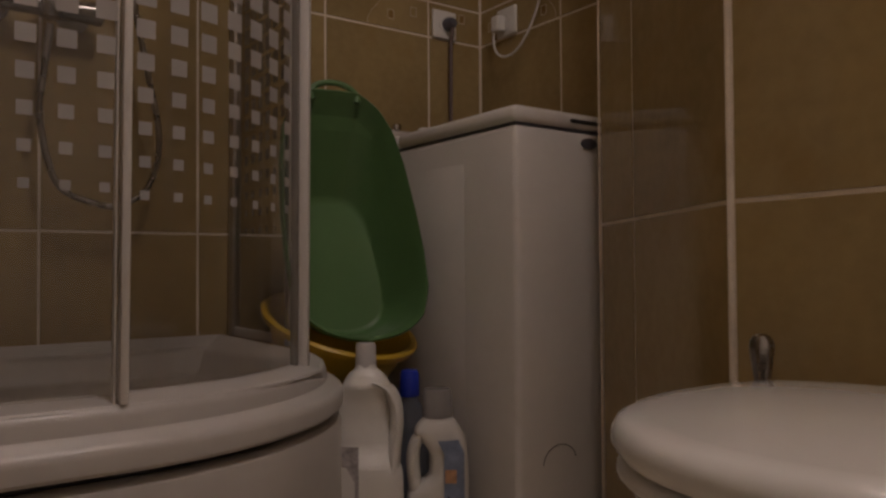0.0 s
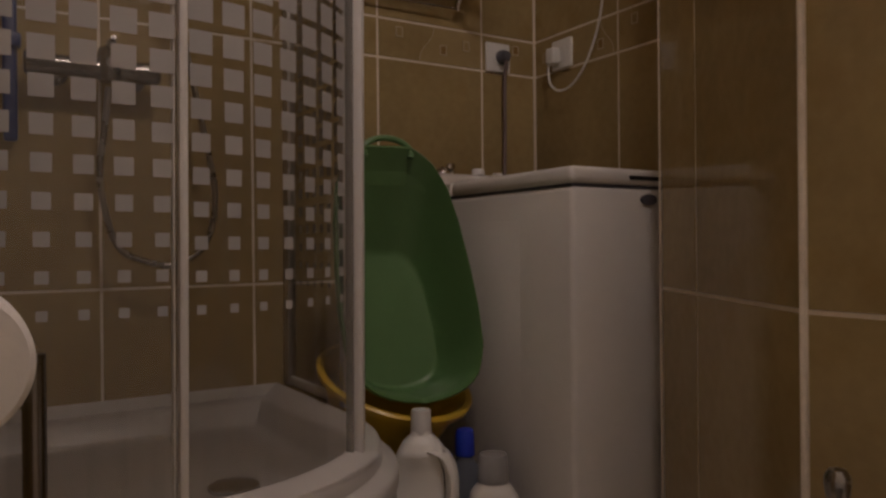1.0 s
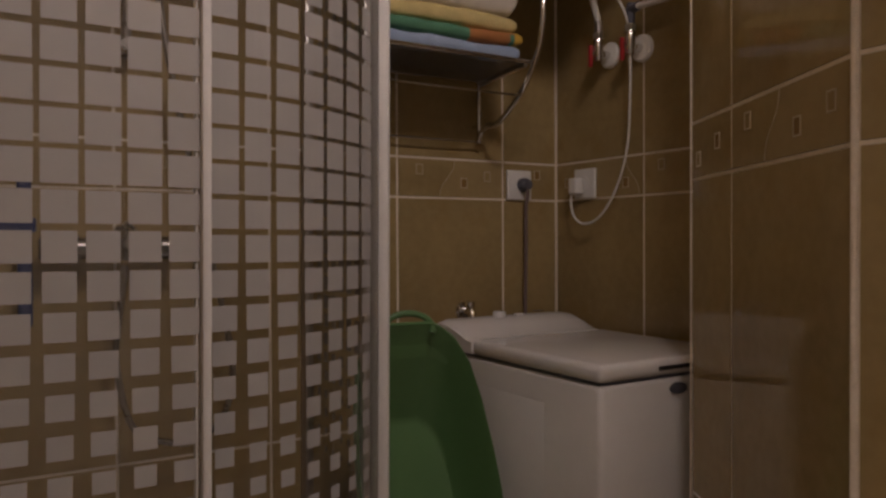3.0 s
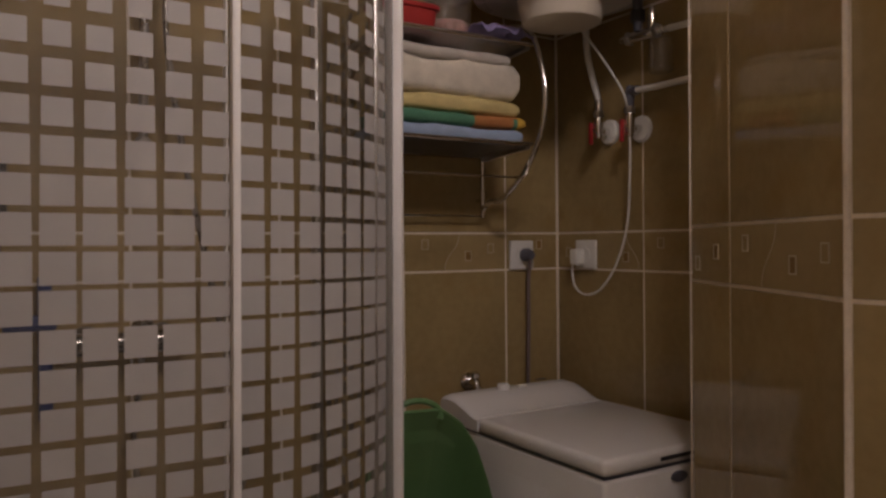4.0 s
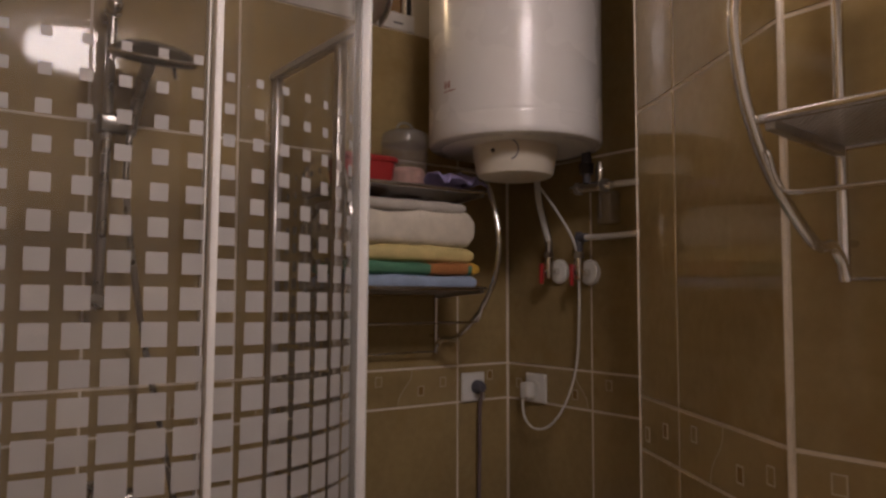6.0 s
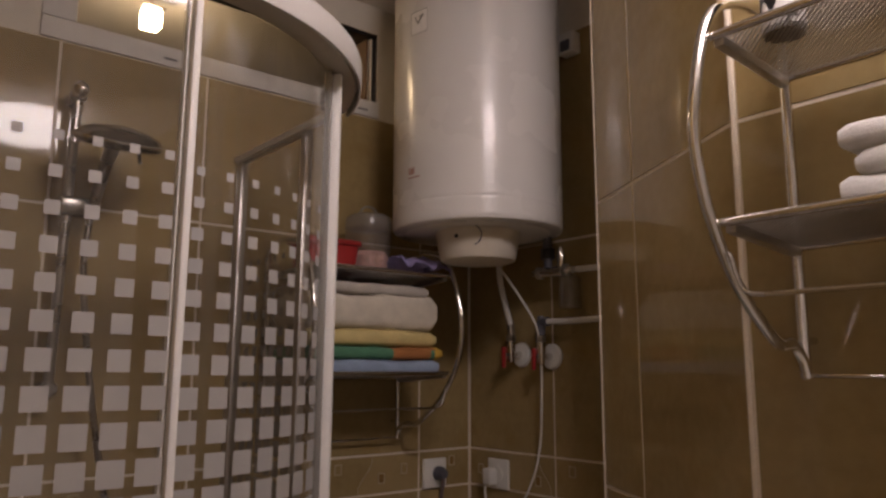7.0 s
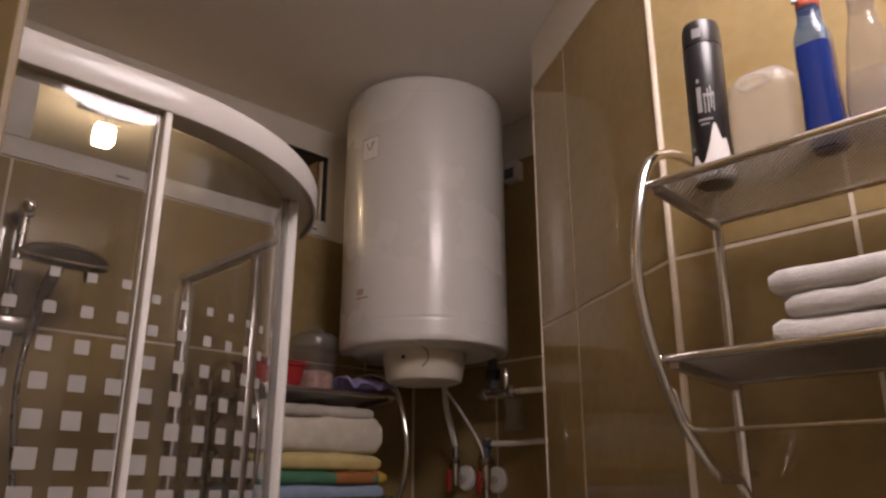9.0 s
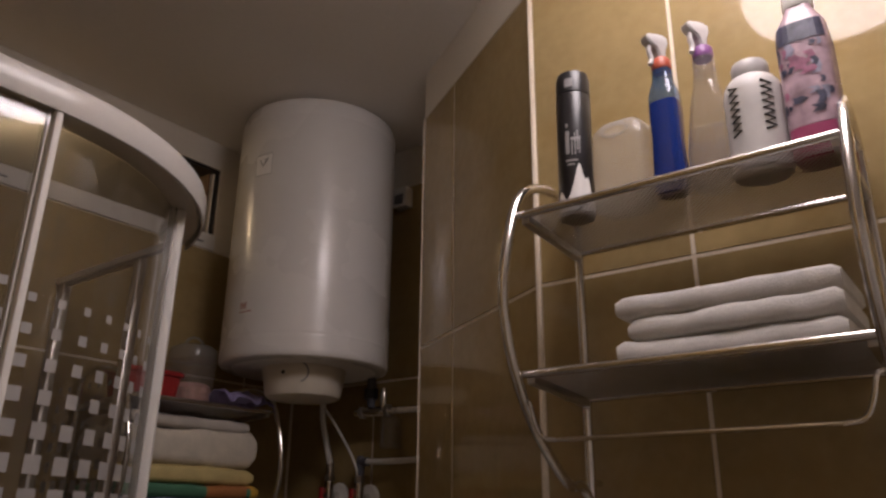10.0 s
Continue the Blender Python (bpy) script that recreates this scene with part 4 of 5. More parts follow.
BLUELIQ = mat("blue_liquid", (0.006, 0.025, 0.17), 0.08, vary=0.08, scale=8, fine=60, coat=0.8)
BLUEFILM = clear("blue_tinted_plastic", (0.60, 0.74, 0.92), 1.4, 0.06, 0.22, (0.10, 0.22, 0.45))
bm = bmesh.new()
loft(bm, [slab_loop(*v) for v in ((0.018, 0.016, 0.0), (0.0210, 0.019, 0.004), (0.0215, 0.020, 0.03), (0.0200, 0.0185, 0.075), (0.0205, 0.019, 0.118), (0.0200, 0.0185, 0.132))], True, (True, True))
part("filled_body", bm, BLUELIQ, blue, "deep blue filled part")
bm = bmesh.new()
loft(bm, [slab_loop(*v) for v in ((0.0202, 0.0187, 0.1325), (0.0195, 0.018, 0.146), (0.0165, 0.015, 0.157), (0.0130, 0.0125, 0.166), (0.0120, 0.0120, 0.185))], True, (False, True))
part("shoulder", bm, BLUEFILM, blue, "clear blue-tinted shoulder")
for k in range(4):
    part("thread", tubed([(0.0128 * math.cos(a), 0.0128 * math.sin(a), 0.166 + k * 0.005) for a in [2 * math.pi * q / 20 for q in range(21)]], 0.0011, 5), BLUEFILM, blue)
trigger(blue, 0.184, mat("orange_red_collar", (0.42, 0.08, 0.04), 0.4), mat("grey_white_nozzle", (0.52, 0.50, 0.50), 0.4), 150)

clr = thing("spray_bottle", "clear empty spray bottle with a violet collar", "spray bottle", (SX - 0.015, 0.222, TIERA))
CLEARP = clear("thin_clear_plastic", (0.92, 0.92, 0.94), 1.8, 0.05, 0.10, (0.60, 0.60, 0.66))
bm = bmesh.new()
loft(bm, [slab_loop(*v) for v in ((0.025, 0.020, 0.0), (0.029, 0.024, 0.004), (0.030, 0.025, 0.045), (0.026, 0.022, 0.085), (0.022, 0.019, 0.118), (0.016, 0.0145, 0.148), (0.0135, 0.0130, 0.165), (0.0130, 0.0130, 0.190))], True, (True, True))
part("body", bm, CLEARP, clr)
for k in range(4):
    part("thread", tubed([(0.0138 * math.cos(a), 0.0138 * math.sin(a), 0.168 + k * 0.005) for a in [2 * math.pi * q / 20 for q in range(21)]], 0.0011, 5), CLEARP, clr)
bm = bmesh.new()
loft(bm, [slab_loop(*v) for v in ((0.0305, 0.0255, 0.02), (0.0305, 0.0255, 0.05), (0.0275, 0.0232, 0.08))], True)
part("printed_label", bm, clear("pale_label", (0.9, 0.9, 0.9), 0.6, 0.3, 0.14, (0.55, 0.52, 0.60)), clr, "pale clear label")
trigger(clr, 0.189, mat("violet_collar", (0.22, 0.08, 0.26), 0.4), mat("grey_white_head", (0.6, 0.58, 0.58), 0.4), 150)

wht = thing("powder_bottle", "white plastic bottle with black zigzag print", "bottle", (SX - 0.02, 0.165, TIERA))
wb = part("body", lathed([(0.032, 0.0), (0.0352, 0.004), (0.0355, 0.05), (0.0350, 0.062), (0.0355, 0.075), (0.0355, 0.108), (0.0335, 0.120), (0.028, 0.129), (0.0205, 0.134)], 36), mat("dull_white_plastic", (0.52, 0.50, 0.48), 0.4, vary=0.08, scale=14, fine=70), wht)
part("cap", lathed([(0.0215, 0.134), (0.0225, 0.136), (0.0225, 0.150), (0.0210, 0.154), (0.005, 0.155)], 36), mat("dull_white_cap", (0.48, 0.46, 0.45), 0.35, vary=0.05), wht, "ribbed white cap")
for base_a in (152, 218):
    zig = []
    for k in range(15):
        a = radians(base_a + (11 if k % 2 else -9))
        zig.append(Vector((0.0357 * math.cos(a), 0.0357 * math.sin(a), 0.046 + k * 0.0048)))
    part("zigzag_print", tubed(zig, 0.0016, 6), BLACK, wb, "black zigzag line")

pink = thing("detergent_bottle", "tall pink and white bottle with a dark blue printed label", "bottle", (SX - 0.02, 0.098, TIERA))
PINK = mat("pink_liquid", (0.34, 0.07, 0.15), 0.15, vary=0.15, scale=12, fine=60, coat=0.6)
bm = bmesh.new()
loft(bm, [slab_loop(*v) for v in ((0.027, 0.024, 0.0), (0.031, 0.028, 0.005), (0.031, 0.028, 0.038))], True, (True, True))
pb = part("filled_body", bm, PINK, pink, "deep pink lower part")
bm = bmesh.new()
loft(bm, [slab_loop(*v) for v in ((0.031, 0.028, 0.0385), (0.031, 0.028, 0.15), (0.028, 0.025, 0.18), (0.018, 0.016, 0.20), (0.015, 0.015, 0.21))], True, (False, True))
pu = part("body", bm, mat("pale_pink_plastic", (0.38, 0.27, 0.31), 0.25, vary=0.5, scale=34, fine=60), pink, "pale pink upper part")
part("cap", lathed([(0.017, 0.208), (0.018, 0.210), (0.018, 0.235), (0.015, 0.239), (0.004, 0.240)], 24), PLASTIC, pink)
NAVY = mat("navy_print", (0.05, 0.05, 0.085), 0.35, vary=0.7, scale=20, fine=80)
for z0, z1, hw in ((0.150, 0.178, 0.0315),):
    bm = bmesh.new()
    loft(bm, [[v for v in slab_loop(hw - (0.0028 if z > 0.155 else 0), hw - 0.0027 - (0.002 if z > 0.155 else 0), z)[8:19]] for z in (z0, z1)], False)
    part("printed_label", bm, NAVY, pu, "dark blue printed field", False)
random.seed(41)
ROSE = mat("rose_print", (0.30, 0.11, 0.18), 0.4, vary=0.4, scale=60)
LILAC = mat("lilac_print", (0.26, 0.25, 0.33), 0.4, vary=0.4, scale=60)
for k in range(26):
    a0 = random.uniform(120, 215)
    z0 = random.uniform(0.045, 0.142)
    hgt, span = random.uniform(0.006, 0.022), random.uniform(5, 16)
    pts = [slab_loop(0.0316 + 0.0001 * (k % 5), 0.0286 + 0.0001 * (k % 5), z, 72) for z in (z0, z0 + hgt * 0.5, z0 + hgt)]
    lo = int(a0 / 5)
    hi = lo + max(2, int(span / 5) + 1)
    bm = bmesh.new()
    loft(bm, [pts[0][lo:hi + 1], pts[1][lo + 1:hi + 2], pts[2][lo:hi + 1]], False)
    part("printed_patch", bm, (NAVY, ROSE, LILAC, NAVY)[k % 4], pu, "", False)

# ---- sockets, plugs and cables ----
def socket(label, at, rz):
    s = thing("wall_socket", label, "socket", at, rz, "wall sockets")
    part("plate", boxed((-0.041, 0.0, -0.041), (0.041, 0.010, 0.041), 0.004, 3), PLASTIC, s)
    part("well", lathed([(0.0215, 0.0105), (0.0215, 0.0125), (0.019, 0.0128), (0.018, 0.0112), (0.004, 0.011)], 32, Matrix.Rotation(radians(-90), 4, "X")), PLASTIC, s, "round socket well")
    return s


sk1 = socket("white wall socket with a grey plug", (1.278, LY - 0.0012, 1.248), 180)
sk2 = socket("white wall socket with a white plug", (PX - 0.0012, 1.634, 1.248), 90)
plug1 = thing("power_plug", "dark grey plug with its cable hanging behind the washing machine", "plug", (1.286, LY - 0.014, 1.248))
part("plug_body", lathed([(0.0195, 0.0), (0.0195, 0.012), (0.017, 0.020), (0.012, 0.030), (0.003, 0.031)], 28, Matrix.Rotation(radians(90), 4, "X")), GREY, plug1)
part("cable", tubed(smooth_path([(0, -0.022, -0.008), (0.001, -0.020, -0.03), (0.002, -0.012, -0.07), (0.003, -0.010, -0.2), (0.001, -0.009, -0.33), (0.0, -0.01, -0.42), (0, -0.012, -0.9)], 6), 0.0055, 10), mat("brown_grey_rubber", (0.17, 0.125, 0.115), 0.5, vary=0.1), plug1, "brownish grey cable")
plug2 = thing("power_plug", "white plug with a thin white cable looping to the heater", "plug", (PX - 0.013, 1.648, 1.244))
part("plug_body", box(bmesh.new(), (-0.030, -0.017, -0.026), (0, 0.017, 0.020), 0.007, 3), PLASTIC, plug2)
part("cable", tubed(smooth_path([(-0.02, 0.012, -0.022), (-0.02, 0.014, -0.05), (-0.022, 0.0, -0.085), (-0.02, -0.035, -0.105), (-0.018, -0.085, -0.095), (-0.017, -0.135, -0.05), (-0.016, -0.175, 0.02), (-0.018, -0.20, 0.10), (-0.026, -0.215, 0.20), (-0.032, -0.222, 0.30), (-0.045, -0.222, 0.40), (-0.09, -0.19, 0.50), (-0.16, -0.17, 0.585)], 6), 0.0032, 8), PLASTIC, plug2, "thin white cable")

# ---- water connections under the heater ----
def shutoff(at):
    v = thing("shutoff_valve", "chrome shut-off valve with a red lever on a white rosette", "valve", at, 0, "heater valves")
    mx = Matrix.Rotation(radians(-90), 4, "Y")
    part("rosette", lathed([(0.034, 0.0), (0.034, 0.006), (0.030, 0.011), (0.012, 0.012)], 32, mx), PLASTIC, v, "round white wall rosette")
    part("stub", lathed([(0.010, 0.010), (0.010, 0.055), (0.004, 0.056)], 16, mx), CHROME, v)
    part("valve_body", tubed([(-0.045, 0, -0.02), (-0.045, 0, 0.0), (-0.045, 0, 0.032), (-0.045, 0, 0.05)], [0.010, 0.014, 0.013, 0.009], 16), CHROME, v)
    part("hex_nut", lathed([(0.012, 0.035), (0.0135, 0.037), (0.0135, 0.052), (0.011, 0.054), (0.007, 0.055)], 6, Matrix.Translation((-0.045, 0, 0))), DULL, v)
    part("stem", tubed([(-0.045, 0, 0.0), (-0.062, 0.006, 0.0)], 0.006, 10), CHROME, v)
    part("lever", boxed((-0.070, 0.004, -0.036), (-0.058, 0.014, 0.022), 0.004, 2), RED, v, "red lever")
    return v


shutoff((PX - 0.0014, 1.538, 1.578))
shutoff((PX - 0.0014, 1.424, 1.572))
hose1 = thing("water_hose", "white water hose from heater to shut-off valve", "hose")
part("tube", tubed(smooth_path([(1.372, 1.538, 1.632), (1.370, 1.538, 1.66), (1.350, 1.535, 1.71), (1.325, 1.53, 1.78), (1.315, 1.525, 1.880)], 6), 0.0085, 12), PLASTIC, hose1)
part("ferrule", tubed([(1.372, 1.538, 1.630), (1.371, 1.538, 1.662)], 0.0098, 12), DULL, hose1, "metal hose ferrule")
fit = thing("pipe_fitting", "chrome and black safety valve fitting under the heater", "pipe fitting")
part("body", tubed([(1.345, 1.37, 1.880), (1.345, 1.37, 1.845), (1.345, 1.37, 1.80)], [0.012, 0.014, 0.010], 14), GREY, fit, "dark pipe stub")
part("collar", lathed([(0.019, 1.822), (0.019, 1.850), (0.012, 1.852)], 6, Matrix.Translation((1.345, 1.37, 0))), BLACK, fit, "black collar nut")
part("cross_piece", tubed([(1.352, 1.43, 1.790), (1.352, 1.40, 1.790), (1.352, 1.32, 1.788), (1.352, 1.29, 1.788)], [0.009, 0.014, 0.014, 0.010], 14), CHROME, fit)
part("valve_cap", tubed([(1.352, 1.33, 1.79), (1.352, 1.33, 1.83), (1.352, 1.33, 1.850)], [0.010, 0.012, 0.006], 12), CHROME, fit)
for y in (1.405, 1.315):
    part("hex_nut", lathed([(0.016, -0.007), (0.0175, -0.005), (0.0175, 0.005), (0.016, 0.007)], 6, Matrix.Translation((1.352, y, 1.789)) @ Matrix.Rotation(radians(90), 4, "X")), DULL, fit)
for z0, y0 in ((1.790, 1.29), (1.662, 1.395)):
    pipe = thing("water_pipe", "white plastic water pipe running along the niche wall", "pipe", group="niche pipes")
    part("tube", tubed(smooth_path([(1.365, y0, z0), (1.372, y0 - 0.08, z0 - 0.001), (1.378, 1.18, z0 + 0.002), (1.383, 1.02, z0 + 0.004)], 5), 0.0078, 12), PLASTIC, pipe)
    part("pipe_clip", boxed((1.366, 1.195, z0 - 0.013), (PX, 1.207, z0 + 0.013), 0.002), PLASTIC, pipe)
tee = thing("pipe_tee", "dark tee joining the pipe above the valve", "pipe fitting")
part("body", tubed([(1.371, 1.424, 1.625), (1.371, 1.424, 1.650), (1.371, 1.424, 1.678)], [0.010, 0.013, 0.009], 14), GREY, tee)
part("branch", tubed([(1.371, 1.424, 1.662), (1.366, 1.392, 1.662)], 0.0115, 12), GREY, tee)
filt = thing("drip_bottle", "clear plastic drip bottle hanging beside the pipes", "bottle")
part("body", lathed([(0.026, 1.690), (0.029, 1.694), (0.030, 1.73), (0.028, 1.75), (0.030, 1.765), (0.020, 1.776), (0.010, 1.779)], 28, Matrix.Translation((1.366, 1.315, 0))), clear("thin_bottle_film", (0.93, 0.92, 0.90), 1.8, 0.08, 0.10, (0.6, 0.58, 0.55)), filt)
part("ribs", tubed([(1.366 - 0.0305, 1.315 + 0.002 * math.sin(k * 1.4), 1.70 + 0.06 * k / 20) for k in range(21)], 0.0012, 5), clear("rib_film", (0.9, 0.9, 0.88), 2.0, 0.1, 0.35, (0.7, 0.68, 0.64)), filt)
tap = thing("water_tap", "small chrome tap on the wall behind the washing machine", "tap", (1.095, LY - 0.001, 0.907))
part("body", tubed(smooth_path([(0, 0, 0), (0, -0.02, 0.001), (0, -0.036, 0.004), (0, -0.046, -0.008), (0, -0.048, -0.03)], 5), 0.0105, 12), CHROME, tap)
part("rosette", lathed([(0.024, 0.0), (0.024, 0.004), (0.012, 0.008)], 24, Matrix.Rotation(radians(90), 4, "X")), CHROME, tap)
part("knob", lathed([(0.012, 0.012), (0.014, 0.014), (0.014, 0.026), (0.008, 0.029)], 12, Matrix.Translation((0.0, -0.034, 0))), CHROME, tap)

# ---- shower fittings ----
mixer = thing("shower_mixer", "chrome bar shower mixer on the tiled wall", "shower mixer", (0.247, LY, 1.084))
part("bar", tubed([(-0.155, -0.06, 0), (-0.150, -0.06, 0), (-0.10, -0.06, 0), (0.05, -0.06, 0), (0.095, -0.06, 0), (0.100, -0.06, 0)], [0.018, 0.025, 0.021, 0.021, 0.025, 0.018], 24), SMOKED, mixer)
for x in (-0.100, 0.050):
    part("rosette", lathed([(0.032, 0.0012), (0.032, 0.006), (0.022, 0.014), (0.014, 0.045)], 28, Matrix.Translation((x, 0, 0)) @ Matrix.Rotation(radians(90), 4, "X")), WORN, mixer)
part("lever_head", lathed([(0.021, -0.03), (0.023, -0.02), (0.023, 0.028), (0.019, 0.038), (0.006, 0.041)], 28, Matrix.Translation((0.0, -0.068, 0.005))), WORN, mixer)
part("lever", tubed(smooth_path([(0, -0.07, 0.04), (0, -0.09, 0.046), (0, -0.13, 0.052)], 4), [0.010, 0.009, 0.009, 0.008, 0.008, 0.008, 0.007, 0.006, 0.005], 12), WORN, mixer, "chrome mixing lever")
rail = thing("shower_rail", "chrome shower rail with hand shower and hose", "shower rail", (0.264, LY, 0))
part("rail_tube", tubed([(-0.010, -0.052, 1.480), (0.004, -0.052, 2.130)], 0.0095, 16), WORN, rail)
part("end_knob", lathed([(0.004, -0.019), (0.012, -0.015), (0.0175, -0.007), (0.019, 0.0), (0.0175, 0.007), (0.012, 0.015), (0.004, 0.019)], 24, Matrix.Translation((0.004, -0.066, 2.122))), CHROME, rail, "round chrome end knob")
for x, z in ((-0.010, 1.495), (0.004, 2.115)):
    part("bracket", tubed([(x, -0.001, z), (x, -0.03, z), (x, -0.055, z), (x, -0.068, z)], [0.016, 0.014, 0.018, 0.013], 20), WORN, rail, "rounded wall bracket")
part("slider", box(bmesh.new(), (-0.022, -0.075, 1.850), (0.040, -0.036, 1.890), 0.008, 3), SMOKED, rail, "sliding holder")
hp = smooth_path([(0.040, -0.075, 1.845), (0.046, -0.090, 1.90), (0.054, -0.115, 1.962), (0.062, -0.150, 2.008)], 5)
hand = part("hand_shower", tubed(hp, [0.010 + 0.005 * k / (len(hp) - 1) for k in range(len(hp))], 14), WORN, rail, "chrome hand shower handle")
hm = Matrix.Translation((0.060, -0.170, 1.996)) @ Matrix.Rotation(radians(20), 4, "X")
part("shower_head", lathed([(0.074, -0.014), (0.083, -0.010), (0.086, 0.0), (0.078, 0.012), (0.052, 0.024), (0.015, 0.030)], 40, hm), SMOKED, hand, "broad round dark spray head")
part("head_rim", tubed([hm @ Vector((0.0855 * math.cos(a), 0.0855 * math.sin(a), 0.001)) for a in [2 * math.pi * k / 40 for k in range(41)]], 0.0032, 8), CHROME, hand, "bright chrome rim")
part("spray_ring", lathed([(0.060, -0.0155), (0.060, -0.0135), (0.02, -0.0135)], 36, hm), GREY, hand, "grey spray face")
part("head_knob", tubed([hm @ Vector((0.03, -0.04, -0.015)), hm @ Vector((0.034, -0.048, -0.036))], 0.004, 8), WORN, hand)
hose = smooth_path([(0.038, -0.078, 1.845), (0.034, -0.080, 1.72), (0.066, -0.085, 1.47), (0.115, -0.09, 1.22), (0.160, -0.09, 1.0), (0.190, -0.09, 0.83), (0.170, -0.085, 0.725), (0.115, -0.085, 0.682), (0.060, -0.085, 0.684), (-0.008, -0.082, 0.722), (-0.038, -0.075, 0.85), (-0.028, -0.066, 0.96), (-0.018, -0.062, 1.048)], 8)
part("shower_hose", tubed(hose, 0.0065, 10), WORN, rail, "long looping metal shower hose")
DEEPBLUE = mat("deep_blue_plastic", (0.012, 0.035, 0.15), 0.4, vary=0.1, scale=9, fine=60)
squee = thing("bath_brush", "blue handled bath brush hanging on the shower wall", "bath brush", (0.070, LY - 0.012, 1.06))
part("handle", box(bmesh.new(), (-0.013, -0.022, -0.13), (0.013, -0.004, 0.165), 0.007, 3), DEEPBLUE, squee, "blue plastic handle")
part("head", box(bmesh.new(), (-0.075, -0.034, 0.055), (0.02, -0.006, 0.085), 0.006, 2), DEEPBLUE, squee, "blue cross head")
part("hook", tubed([(0, 0.011, 0.15), (0, -0.01, 0.15), (0, -0.024, 0.158)], 0.004, 8), CHROME, squee)
dark = thing("hair_brush", "dark brush hanging on the shower wall", "brush", (-0.015, LY - 0.016, 1.37))
part("head", box(bmesh.new(), (-0.022, -0.022, -0.03), (0.022, 0.002, 0.10), 0.010, 3), BLACK, dark)
part("handle", box(bmesh.new(), (-0.011, -0.016, -0.12), (0.011, 0.002, -0.028), 0.006, 3), mat("dark_red_plastic", (0.06, 0.01, 0.015), 0.35), dark)
part("hook", tubed([(0, 0.015, 0.08), (0, 0.0, 0.08)], 0.004, 8), CHROME, dark)

# ---- bottles on the floor ----
def jug_loop(hw, hd, z, cx=0.0, p=0.7, n=32):
    return [Vector((cx + hw * math.copysign(abs(math.cos(2 * math.pi * k / n)) ** p, math.cos(2 * math.pi * k / n)), hd * math.copysign(abs(math.sin(2 * math.pi * k / n)) ** p, math.sin(2 * math.pi * k / n)), z)) for k in range(n)]


def handled_bottle(name, label, at, rz, material, height_pts, handle, cap, grip_deep):
    """A moulded bottle: the body gives way on one side, where a handle spans the gap."""
    b = thing(name, label, "bottle", at, rz)
    bm = bmesh.new()
    rows = smooth_path([(cx, hw, z) for hw, hd, z, cx in height_pts], 4)
    deep_at = [z for hw, hd, z, cx in height_pts], [hd for hw, hd, z, cx in height_pts]
    loft(bm, [jug_loop(max(p.y, 0.004), float(np.interp(p.z, *deep_at)), p.z, p.x) for p in rows], True, (True, True))
    main = part("body", bm, material, b)
    line = smooth_path([(x, 0, z) for x, z in handle], 6)
    bm = bmesh.new()
    loft(bm, [[q + Vector((0.0135 * math.cos(a), grip_deep * math.sin(a), 0)) for a in [2 * math.pi * k / 16 for k in range(16)]] for q in line], True, (True, True))
    part("handle", bm, material, main, "moulded handle")
    cr, cz0, cz1, cm = cap
    part("cap", lathed([(cr, cz0), (cr * 1.02, cz0 + 0.003), (cr * 0.94, cz1 - 0.004), (cr * 0.86, cz1), (cr * 0.2, cz1 + 0.0005)], 28), cm, b, "screw cap")
    return b, main


PTS1 = [(0.045, 0.035, 0.0, 0), (0.064, 0.048, 0.006, 0), (0.070, 0.052, 0.06, 0), (0.070, 0.052, 0.15, 0), (0.066, 0.050, 0.175, -0.004), (0.060, 0.030, 0.205, -0.009), (0.056, 0.026, 0.26, -0.010), (0.052, 0.030, 0.295, -0.006), (0.046, 0.038, 0.322, 0.0), (0.034, 0.030, 0.342, 0.0), (0.021, 0.021, 0.354, 0.0), (0.019, 0.019, 0.362, 0)]
b1, b1b = handled_bottle("bleach_bottle", "large white plastic bottle with a moulded handle and label", (0.728, 1.262, 0), -33, PLASTIC, PTS1, [(0.018, 0.330), (0.042, 0.316), (0.056, 0.285), (0.058, 0.245), (0.054, 0.205), (0.050, 0.160)], (0.020, 0.352, 0.402, mat("grey_white_cap", (0.58, 0.56, 0.54), 0.4)), 0.042)
bm = bmesh.new()
loft(bm, [[Vector((0.0668 * math.cos(a) , -0.053 * abs(math.sin(a)) ** 0.7, z)) for a in [radians(100 + 75 * k / 8) for k in range(9)]] for z in (0.03, 0.215)], False)
part("printed_label", bm, mat("mottled_label", (0.45, 0.42, 0.42), 0.4, vary=0.5, scale=45, fine=120), b1b, "white label with dark and red print", False)
for k, (a0, z0, z1, mm) in enumerate(((150, 0.15, 0.20, BLACK), (158, 0.10, 0.14, BLACK), (154, 0.06, 0.09, RED), (140, 0.17, 0.20, RED), (144, 0.05, 0.13, BLACK))):
    bm = bmesh.new()
    loft(bm, [[Vector((0.0676 * math.cos(a), -0.0538 * abs(math.sin(a)) ** 0.7, z)) for a in [radians(a0 + 7 * q / 3) for q in range(4)]] for z in (z0, z1)], False)
    part("print_bar", bm, mm, b1b, "", False)
PTS2 = [(0.040, 0.030, 0.0, 0), (0.056, 0.040, 0.006, 0), (0.060, 0.043, 0.05, 0), (0.060, 0.043, 0.105, 0), (0.052, 0.043, 0.122, 0.008), (0.040, 0.042, 0.140, 0.020), (0.037, 0.041, 0.165, 0.022), (0.038, 0.040, 0.190, 0.019), (0.046, 0.038, 0.212, 0.008), (0.046, 0.036, 0.228, 0.0), (0.034, 0.030, 0.246, 0), (0.024, 0.024, 0.254, 0)]
